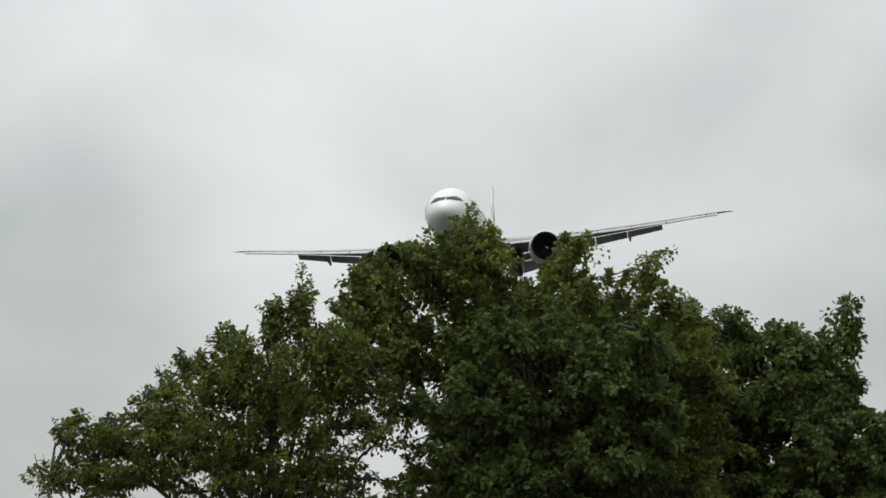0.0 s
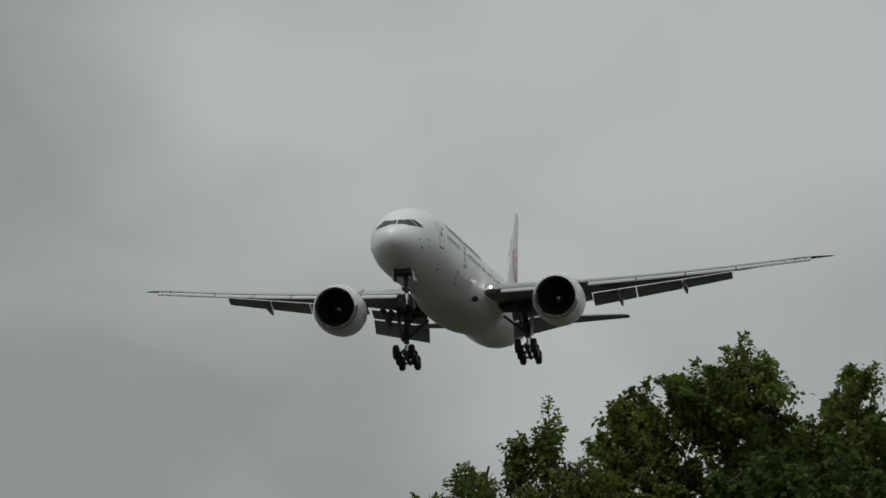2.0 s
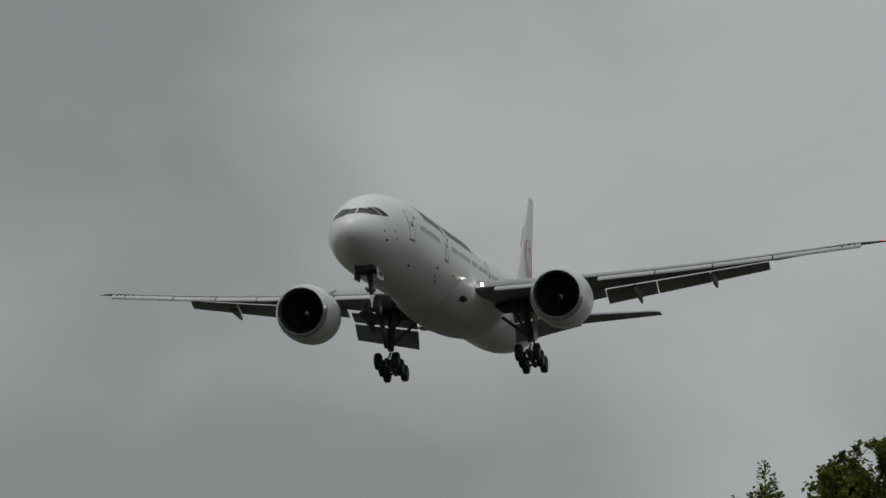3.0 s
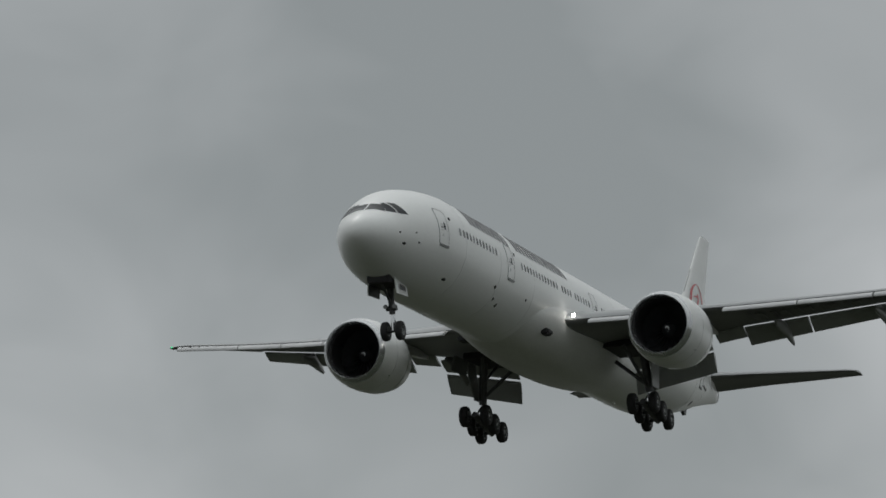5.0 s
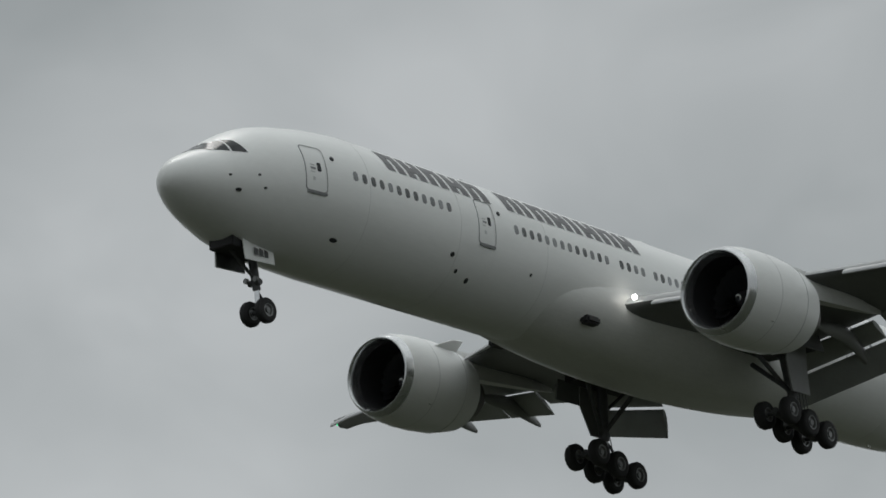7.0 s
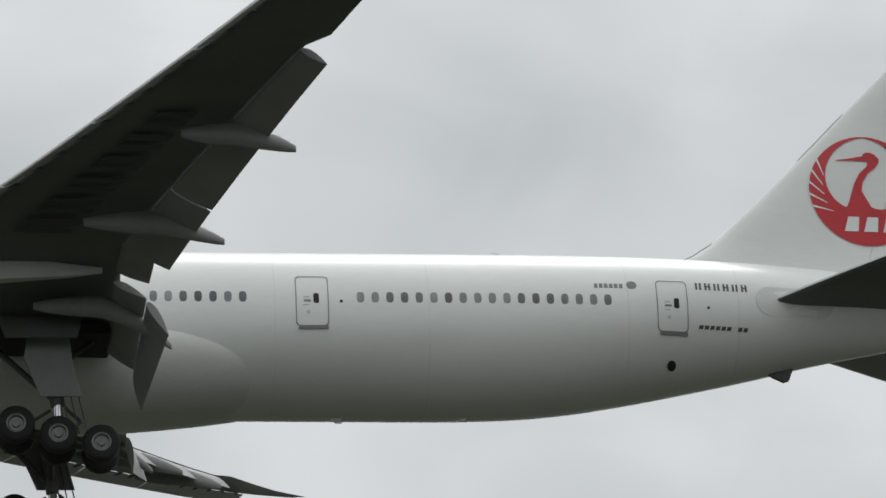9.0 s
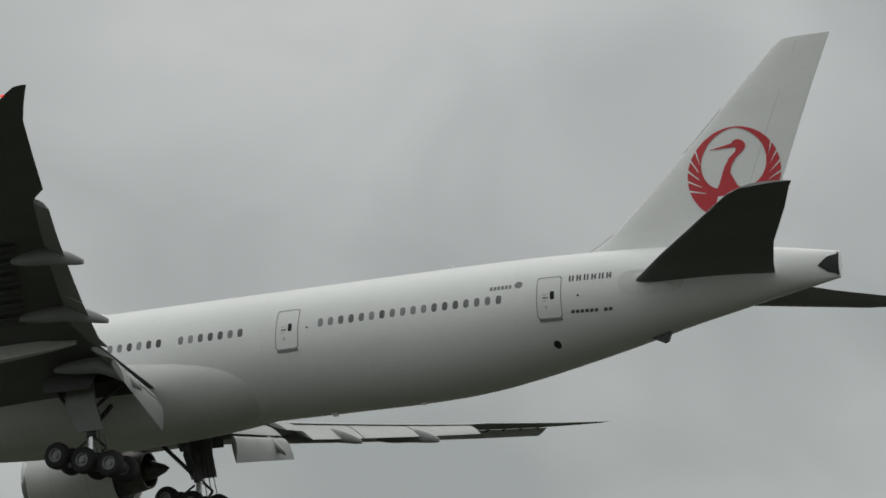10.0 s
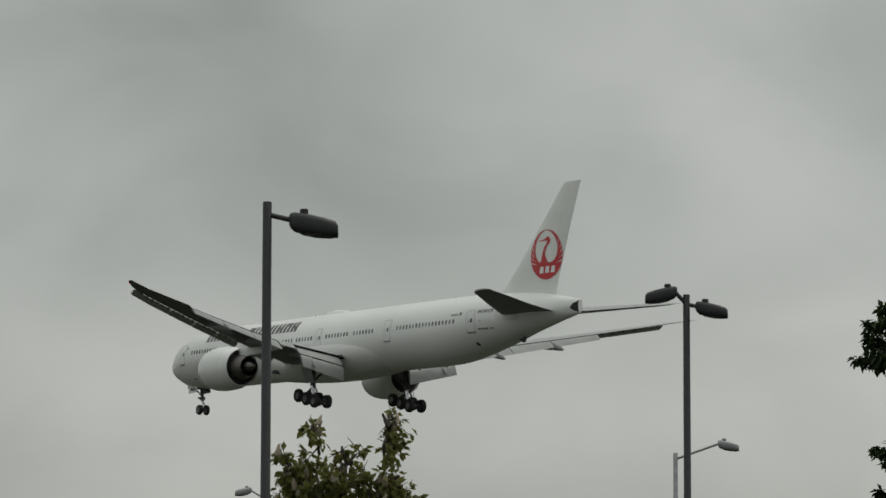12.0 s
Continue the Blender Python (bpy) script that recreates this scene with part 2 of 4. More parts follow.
# ---------------------------------------------------------------- the airliner: x aft from the nose, y to starboard, z up
airliner = thing("airliner", "white twin-engine airliner with red tail emblem, flaps and landing gear down", "airplane")

# station, top, bottom, half width
HULL = [(0.0, -0.69, -0.71, 0.01), (0.06, -0.42, -0.98, 0.30), (0.2, -0.18, -1.17, 0.51), (0.5, 0.10, -1.40, 0.83), (1.0, 0.40, -1.68, 1.19), (1.6, 0.68, -1.94, 1.51),
        (2.2, 0.98, -2.16, 1.78), (2.8, 1.38, -2.36, 2.02), (3.4, 1.70, -2.54, 2.22), (4.2, 2.06, -2.75, 2.46), (5.2, 2.38, -2.90, 2.69), (6.5, 2.67, -3.02, 2.89),
        (8.0, 2.90, -3.08, 3.03), (10.0, 3.06, -3.14, 3.10), (44.0, 3.10, -3.24, 3.10), (51.0, 3.10, -3.26, 3.10), (53.5, 3.10, -3.20, 3.09), (55.5, 3.09, -3.04, 3.04), (58.0, 3.06, -2.66, 2.90),
        (60.5, 2.99, -2.18, 2.65), (63.0, 2.88, -1.66, 2.30), (65.5, 2.70, -1.08, 1.88), (68.0, 2.42, -0.60, 1.40), (70.0, 2.12, -0.22, 0.98), (71.6, 1.84, 0.05, 0.62), (73.0, 1.57, 0.30, 0.22)]
HULL = [(0.65 + h[0] * 0.87 if h[0] < 5.0 else h[0], *h[1:]) for h in HULL]
HX = np.array([h[0] for h in HULL])


def hull(x):
    """Centre height, half height and half width of the hull at a station."""
    i = int(np.clip(np.searchsorted(HX, x) - 1, 0, len(HULL) - 2))
    a, b = HULL[i], HULL[i + 1]
    k = (x - a[0]) / (b[0] - a[0])

    def tangent(j, c):
        lo, hi = max(0, j - 1), min(len(HULL) - 1, j + 1)
        if 0 < j < len(HULL) - 1:
            s0 = (HULL[j][c] - HULL[lo][c]) / (HULL[j][0] - HULL[lo][0])
            s1 = (HULL[hi][c] - HULL[j][c]) / (HULL[hi][0] - HULL[j][0])
            if s0 * s1 <= 0:
                return 0.0
            return 2 * s0 * s1 / (s0 + s1)
        return (HULL[hi][c] - HULL[lo][c]) / (HULL[hi][0] - HULL[lo][0])
    out = []
    d = b[0] - a[0]
    for c in (1, 2, 3):
        h00, h10, h01, h11 = 2 * k**3 - 3 * k * k + 1, k**3 - 2 * k * k + k, -2 * k**3 + 3 * k * k, k**3 - k * k
        out.append(h00 * a[c] + h10 * d * tangent(i, c) + h01 * b[c] + h11 * d * tangent(i + 1, c))
    top, bot, w = out
    return (top + bot) / 2, max(0.005, (top - bot) / 2), max(0.005, w)


def skin(x, z, side=-1, lift=0.0):
    """The point of the hull's side at station x and height z, lifted off the skin."""
    zc, h, w = hull(x)
    s = max(-0.999, min(0.999, (z - zc) / h))
    c = math.sqrt(1 - s * s)
    n = Vector((0, c / w, s / h)).normalized()
    return Vector((x, side * (w * c + n.y * lift), z + n.z * lift))


def patch(bm, outline, side=-1, lift=0.012):
    """A thin piece lying on the hull: outline of (x, z) pairs."""
    a = [bm.verts.new(skin(x, z, side, lift)) for x, z in outline]
    b = [bm.verts.new(skin(x, z, side, -0.05)) for x, z in outline]
    mid = bm.verts.new(skin(sum(q[0] for q in outline) / len(outline), sum(q[1] for q in outline) / len(outline), side, lift))
    for i in range(len(a)):
        j = (i + 1) % len(a)
        bm.faces.new((a[i], a[j], mid))
        bm.faces.new((a[i], b[i], b[j], a[j]))
    return bm


def dense(pts, step=0.2):
    out = []
    for a, b in zip(pts, pts[1:] + pts[:1]):
        k = max(1, math.ceil(math.hypot(b[0] - a[0], b[1] - a[1]) / step))
        out += [(a[0] + (b[0] - a[0]) * i / k, a[1] + (b[1] - a[1]) * i / k) for i in range(k)]
    return out


def rounded(x0, x1, z0, z1, r, n=4):
    pts = []
    for cx, cz, a0 in ((x1 - r, z1 - r, 0), (x0 + r, z1 - r, 90), (x0 + r, z0 + r, 180), (x1 - r, z0 + r, 270)):
        for i in range(n + 1):
            a = radians(a0 + 90 * i / n)
            pts.append((cx + r * math.cos(a), cz + r * math.sin(a)))
    return pts


def frame_patch(bm, x0, x1, z0, z1, wide, side=-1, lift=0.014, r=0.16):
    """A rounded rectangular line on the hull."""
    o = dense(rounded(x0, x1, z0, z1, r, 5))
    cx, cz = (x0 + x1) / 2, (z0 + z1) / 2
    i_ = [(cx + (x - cx) * (1 - 2 * wide / (x1 - x0)), cz + (z - cz) * (1 - 2 * wide / (z1 - z0))) for x, z in o]
    a = [bm.verts.new(skin(x, z, side, lift)) for x, z in o]
    b = [bm.verts.new(skin(x, z, side, lift)) for x, z in i_]
    c = [bm.verts.new(skin(x, z, side, -0.03)) for x, z in o]
    for k in range(len(a)):
        j = (k + 1) % len(a)
        bm.faces.new((a[k], a[j], b[j], b[k]))
        bm.faces.new((a[j], a[k], c[k], c[j]))
    return bm


def stations(x0, x1, n):
    return [x0 + (x1 - x0) * i / (n - 1) for i in range(n)]


# fuselage shell
bm = bmesh.new()
xs = [0.65, 0.67, 0.71, 0.77, 0.85, 0.95, 1.08, 1.23] + stations(1.38, 10.0, 34) + stations(12, 50, 20) + stations(51.0, 73.0, 40)
rings = []
for x in xs:
    zc, h, w = hull(x)
    rings.append([(x, w * math.cos(2 * math.pi * i / 72), zc + h * math.sin(2 * math.pi * i / 72)) for i in range(72)])
loft(bm, rings)
fuselage = part("fuselage", bm, M_WHITE, airliner, "glossy white painted fuselage")

# wing-to-body fairing under the belly
bm = bmesh.new()
rings = []
for x in stations(21.0, 45.6, 56):
    u = (x - 33.6) / (12.3 if x < 33.6 else 11.4)
    ring = []
    for i in range(41):
        v = (i - 20) / 20
        a = radians(-90 + 86 * v)
        dome = max(0.0, 1 - abs(u) ** 2.1 - abs(v) ** 5)
        flat = 1 - 0.25 * math.exp(-(v / 0.22) ** 2)
        r = 3.1 - 0.14 + 0.98 * dome**0.85 * flat
        ring.append((x, r * math.cos(a), r * math.sin(a)))
    rings.append(ring)
loft(bm, rings)
part("belly_fairing", bm, M_BELLY, airliner, "pale grey-white rounded fairing under the wing roots")


# lifting surfaces
def section(le, chord, z, thick, n=15, droop=0.0, twist=0.0):
    """Closed outline of an aerofoil in x and z, from the trailing edge over the top to the nose and back."""
    pts = []
    for i in range(2 * n - 1):
        a = math.pi * i / (n - 1)
        s = (1 + math.cos(a)) / 2
        t = 5 * thick * (0.2969 * math.sqrt(s) - 0.126 * s - 0.3516 * s * s + 0.2843 * s**3 - 0.1015 * s**4)
        up = 1 if i < n else -1
        zz = (t * (1.0 if up > 0 else -0.8)) * chord + 0.03 * chord * math.sin(math.pi * s) - droop * s * s
        pts.append((le + s * chord * math.cos(twist), z + zz - s * chord * math.sin(twist)))
    return pts


def wing_z(y):
    d = y - 3.1
    return -1.42 + 0.118 * d + 0.00125 * d * d


WING = [(2.2, 26.35, 38.9, 0.125), (4.0, 27.6, 38.9, 0.12), (6.5, 29.3, 38.85, 0.115), (9.6, 31.45, 38.85, 0.11), (10.8, 32.3, 38.85, 0.108), (14.0, 34.5, 40.05, 0.104), (18.0, 37.3, 41.7, 0.10),
        (21.0, 39.35, 43.0, 0.10), (23.4, 41.0, 44.1, 0.10), (24.0, 41.4, 44.85, 0.098), (27.0, 43.4, 46.1, 0.095), (29.7, 45.2, 47.25, 0.09), (31.0, 46.5, 48.05, 0.08), (31.9, 47.6, 48.65, 0.07), (32.4, 48.35, 49.0, 0.05)]


def make_wing(side):
    bm = bmesh.new()
    rings = []
    for y, le, te, th in WING:
        c = te - le
        rings.append([(x, side * y, z) for x, z in section(le, c, wing_z(y), th, twist=radians(2.2 - 0.13 * y))])
    loft(bm, rings)
    w = part("wing", bm, M_WING, airliner, "long swept grey wing, underside darkened as in shade")
    w.data.materials.append(M_WINGSHADE)
    # downward faces take the darkened grey, their shade being coloured in
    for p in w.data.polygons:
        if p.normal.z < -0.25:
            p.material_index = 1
    return w


def slab(name, ends, mat, parent, label="", n=9):
    """A thin tapered aerofoil panel between stations: (leading edge point, trailing edge point, thickness)."""
    bm = bmesh.new()
    rings = []
    for le, te, th in ends:
        le, te = Vector(le), Vector(te)
        d = te - le
        up = Vector((-d.z, 0, d.x)).normalized()
        if up.z < 0:
            up = -up
        ring = []
        for i in range(2 * n - 2):
            a = math.pi * i / (n - 1)
            s = (1 + math.cos(a)) / 2
            t = 2.6 * (math.sqrt(max(s, 0)) * (1 - s)) * 0.5 + 0.03 * (1 - s)
            ring.append(le + d * s + up * th * t * (1 if i < n else -0.55))
        rings.append(ring)
    loft(bm, rings)
    return part(name, bm, mat, parent, label)


def at_wing(y, f, drop=0.0, back=0.0):
    """A point at a fraction of the chord on the wing's reference plane, dropped and moved aft."""
    ys = [w[0] for w in WING]
    le, te = np.interp(y, ys, [w[1] for w in WING]), np.interp(y, ys, [w[2] for w in WING])
    c = te - le
    tw = radians(2.2 - 0.13 * y)
    return Vector((le + f * c * math.cos(tw) + back, y, wing_z(y) - f * c * math.sin(tw) - drop))


def flip(p, side):
    return (p[0], side * p[1], p[2])


def make_flaps(side):
    for y0, y1 in ((11.2, 14.9), (15.0, 18.9), (19.0, 23.35)):
        ends = []
        for y in (y0, (y0 + y1) / 2, y1):
            c = 1.82 - (y - 11) * 0.07
            a = at_wing(y, 1.0, 0.11, -0.12)
            ang = radians(31)
            ends.append((flip(a, side), flip(a + Vector((c * math.cos(ang), 0, -c * math.sin(ang))), side), 0.30))
        slab("outboard_flap", ends, M_FLAP, airliner, "grey extended outboard flap")
    ends = []
    for y in (9.3, 11.1):
        a = at_wing(y, 0.97, 0.05, 0.05)
        ends.append((flip(a, side), flip(a + Vector((1.15, 0, -0.5)), side), 0.26))
    slab("flaperon", ends, M_FLAP, airliner)
    # inboard double-slotted flap: fore and aft panels, steeper towards the root
    for pts_in, pts_out in ((((38.5, -1.85), (39.5, -2.65)), ((38.6, -1.12), (39.75, -1.72))), (((39.5, -2.78), (39.75, -4.2)), ((39.75, -1.85), (40.5, -3.05)))):
        ends = []
        for k in (0.0, 0.5, 1.0):
            y = 3.85 + 5.05 * k
            p = [(u[0] * (1 - k) + v[0] * k, y, u[1] * (1 - k) + v[1] * k) for u, v in zip(pts_in, pts_out)]
            ends.append((flip(p[0], side), flip(p[1], side), 0.34))
        slab("inboard_flap", ends, M_FLAP, airliner, "large grey inboard flap hanging steeply")
    # slats along the nose of the wing
    for y0, y1 in ((4.6, 8.2), (11.6, 15.5), (15.6, 19.6), (19.7, 23.9), (24.0, 30.4)):
        ends = []
        for y in (y0, (y0 + y1) / 2, y1):
            c = 1.0 - 0.012 * y
            a = at_wing(y, 0.0, 0.47, -0.04 - c)
            ends.append((flip(a, side), flip(a + Vector((c, 0, 0.42)), side), 0.24))
        slat = slab("slat", ends, M_SLAT, airliner, "grey leading-edge slat lowered with a slot behind")
        count = max(3, round((y1 - y0) / 0.9))
        for k in range(count):
            y = y0 + (k + 0.5) * (y1 - y0) / count
            bm = bmesh.new()
            tube(bm, flip(at_wing(y, 0.0, 0.18, -0.35), side), flip(at_wing(y, 0.0, 0.02, 0.12), side), 0.07, 0.07, 6)
            part("slat_track", bm, M_STRUT, slat)
    # flap track fairings
    for y, f0, long_, tip in ((19.2, 0.56, 3.7, 0.62), (13.5, 0.58, 4.7, 0.85), (7.6, 0.66, 4.8, 1.9)):
        a = at_wing(y, f0, 0.42)
        bm = bmesh.new()
        rings = []
        for i in range(15):
            s = i / 14
            r = 0.38 * math.sin(math.pi * (s * 0.91 + 0.05)) ** 0.6
            drop = tip * max(0, s - 0.45) ** 1.5 * 1.9
            rings.append([(a.x + s * long_, side * (y + r * 0.62 * math.cos(2 * math.pi * k / 14)), a.z - 0.16 - drop + r * 1.05 * math.sin(2 * math.pi * k / 14)) for k in range(14)])
        loft(bm, rings)
        part("flap_track_fairing", bm, M_FAIR, airliner, "pointed grey flap track fairing under the wing")
    # registration on the underside, as plain bars
    if side < 0:
        for i in range(6):
            y = 12.2 + i * 1.35
            pts = []
            for yy, f in ((y, 0.30), (y + 0.85, 0.30), (y + 0.85, 0.62), (y, 0.62)):
                p = at_wing(yy, f)
                th = 0.10 * (np.interp(yy, [w[0] for w in WING], [w[2] - w[1] for w in WING]))
                pts.append(Vector((p.x, side * p.y, p.z - th * 0.42)))
            bm = bmesh.new()
            plate(bm, [pts[0], pts[0].lerp(pts[1], 0.3), pts[3].lerp(pts[2], 0.3), pts[3]], 0.03, (0, 0, -1))
            plate(bm, [pts[0].lerp(pts[1], 0.62), pts[1], pts[2], pts[3].lerp(pts[2], 0.62)], 0.03, (0, 0, -1))
            part("marking_bar", bm, M_TITLE, airliner, "black marking bars under the wing", smooth=False)
    # lights
    bm = bmesh.new()
    bmesh.ops.create_uvsphere(bm, u_segments=14, v_segments=10, radius=0.12)
    bmesh.ops.translate(bm, verts=bm.verts, vec=(27.05, side * 3.72, -1.18))
    part("landing_light", bm, M_LAMP, airliner, "bright white landing light in the wing root")
    bm = bmesh.new()
    bmesh.ops.create_uvsphere(bm, u_segments=12, v_segments=8, radius=0.06)
    bmesh.ops.scale(bm, verts=bm.verts, vec=(1.8, 1, 0.8))
    bmesh.ops.translate(bm, verts=bm.verts, vec=(47.55, side * 31.85, wing_z(31.9) + 0.02))
    part("wingtip_light", bm, M_NAVRED if side < 0 else M_NAVGREEN, airliner, "small red wingtip light" if side < 0 else "small green wingtip light")


def make_engine(side):
    at = (-0.5, side * 9.62, -2.56)
    bm = bmesh.new()
    spun(bm, [(25.62, 1.965), (25.85, 2.03), (26.4, 2.12), (27.2, 2.185), (28.2, 2.19), (29.2, 2.12), (30.0, 1.98), (30.72, 1.80), (30.70, 1.74), (30.3, 1.70)], 56, at=at)
    nac = part("nacelle", bm, M_WHITE, airliner, "white rounded engine nacelle")
    bm = bmesh.new()
    spun(bm, [(25.63, 1.968), (25.4, 1.90), (25.25, 1.82), (25.22, 1.75), (25.3, 1.68), (25.55, 1.62), (25.9, 1.60)], 56, at=at)
    part("inlet_lip", bm, M_LIP, nac, "polished bare metal inlet lip")
    # duct wall in near-black, its inner shade put into the colour
    bm = bmesh.new()
    spun(bm, [(25.88, 1.60), (26.4, 1.61), (27.2, 1.63), (27.75, 1.63), (27.76, 0.3)], 48, at=at)
    part("inlet_duct", bm, M_HOLE_SHADE, nac, "inlet duct with its inner shade coloured near-black")
    bm = bmesh.new()
    spun(bm, [(26.95, 0.01), (27.0, 0.1), (27.2, 0.28), (27.5, 0.44), (27.72, 0.48)], 28, at=at)
    part("spinner", bm, M_FAN, nac, "black fan spinner with a white swirl")
    bm = bmesh.new()
    prev = None
    for i in range(13):
        a = i / 12 * 4.4
        r = 0.05 + 0.11 * i / 12
        x = at[0] + 26.94 + 0.12 * i / 12
        wv = 0.04 * math.sin(math.pi * (i + 0.6) / 13)
        q = [bm.verts.new((x - 0.03, at[1] + math.cos(a) * rr, at[2] + math.sin(a) * rr)) for rr in (r - wv, r + wv)]
        if prev:
            bm.faces.new((prev[0], prev[1], q[1], q[0]))
        prev = q
    part("spinner_swirl", bm, M_WHITE, nac, "white spiral on the spinner")
    verts = []
    for j in range(6):
        r = 0.42 + (1.6 - 0.42) * j / 5
        ang, tw, wd = 0.35 * (j / 5) ** 1.6, 0.30 + 0.75 * j / 5, 0.24 + 0.08 * math.sin(math.pi * j / 5)
        d = Vector((math.cos(tw), -math.sin(ang) * math.sin(tw), math.cos(ang) * math.sin(tw))) * wd
        p = Vector((27.5, math.cos(ang) * r, math.sin(ang) * r))
        verts += [p - d, p + d]
    blade = mesh_from("fan_blade", verts, [(2 * j, 2 * j + 1, 2 * j + 3, 2 * j + 2) for j in range(5)], M_FAN)
    for k in range(22):
        ob = part_data("fan_blade", blade, nac, "black curved fan blade")
        ob.matrix_basis = Matrix.Translation(at) @ Matrix.Rotation(2 * math.pi * k / 22, 4, "X")
    bm = bmesh.new()
    spun(bm, [(30.0, 1.28), (30.8, 1.25), (31.4, 1.12), (32.05, 0.98), (32.04, 0.92), (31.5, 0.85)], 40, at=at)
    spun(bm, [(31.5, 0.6), (32.2, 0.52), (33.0, 0.22), (33.25, 0.03)], 24, at=at)
    part("exhaust_nozzle", bm, M_NOZZLE, nac, "dark metal exhaust nozzle with cone")
    # flat near-black ring across the bypass gap, coloured as the shade within
    bm = bmesh.new()
    spun(bm, [(30.4, 1.70), (30.4, 1.27)], 40, at=at)
    part("bypass_duct", bm, M_HOLE_SHADE, nac)
    # seams and a strake
    for x, r in ((27.25, 2.186), (29.35, 2.105)):
        bm = bmesh.new()
        spun(bm, [(x - 0.012, r - 0.02), (x - 0.012, r + 0.006), (x + 0.012, r + 0.006), (x + 0.012, r - 0.02)], 56, at=at)
        part("cowl_seam", bm, M_FAINT, nac)
    bm = bmesh.new()
    plate(bm, [(27.1, at[1] + side * -1.55, at[2] + 1.50), (28.8, at[1] + side * -1.55, at[2] + 1.50), (28.8, at[1] + side * -1.95, at[2] + 1.95), (28.1, at[1] + side * -1.9, at[2] + 1.9)], 0.04, (0, 0.7, 0.7))
    part("strake", bm, M_WHITE, nac, smooth=False)
    for dx, dz in ((26.5, -1.35), (26.9, -1.2)):
        bm = bmesh.new()
        yy = math.sqrt(2.13**2 - dz**2)
        box(bm, dx, dx + 0.5, at[1] - yy - 0.012, at[1] - yy + 0.05, at[2] + dz - 0.09, at[2] + dz + 0.03, 0.02)
        part("cowl_vent", bm, M_HOLE_SHADE, nac)
    bm = bmesh.new()
    rings = []
    
    for x, zt, zb, hw in ((27.5, -0.58, -0.80, 0.06), (28.6, -0.42, -0.9, 0.22), (30.0, -0.36, -1.3, 0.30), (31.4, -0.32, -1.55, 0.33), (33.0, -0.38, -1.5, 0.33), (35.0, -0.5, -1.35, 0.27), (37.0, -0.75, -1.2, 0.14), (38.2, -0.85, -1.05, 0.04)):
        rings.append([(x, at[1] + s * hw, z) for s, z in ((-0.55, zt), (0.55, zt), (1, (zt + zb) / 2), (0.8, zb), (-0.8, zb), (-1, (zt + zb) / 2))])
    loft(bm, rings)
    part("pylon", bm, M_BELLY, airliner, "pale engine pylon below the wing")


def wheel(parent, x, y, z, r, w, outer):
    bm = bmesh.new()
    prof = [(-w / 2, r * 0.52), (-w / 2, r * 0.80), (-w * 0.42, r * 0.93), (-w * 0.25, r), (w * 0.25, r), (w * 0.42, r * 0.93), (w / 2, r * 0.80), (w / 2, r * 0.52)]
    spun(bm, prof, 32, axis="y", at=(x, y, z))
    ty = part("tyre", bm, M_TYRE, parent, "black rubber tyre")
    bm = bmesh.new()
    h = w / 2
    for s in (-1, 1):
        spun(bm, [(s * h * 0.96, r * 0.53), (s * h * 0.9, r * 0.44), (s * h * 0.45, r * 0.38), (s * h * 0.45, r * 0.22), (s * h * 0.85, r * 0.2), (s * h * 0.9, r * 0.02)], 20, axis="y", at=(x, y, z))
    part("hub", bm, M_HUB, ty, "grey wheel hub")


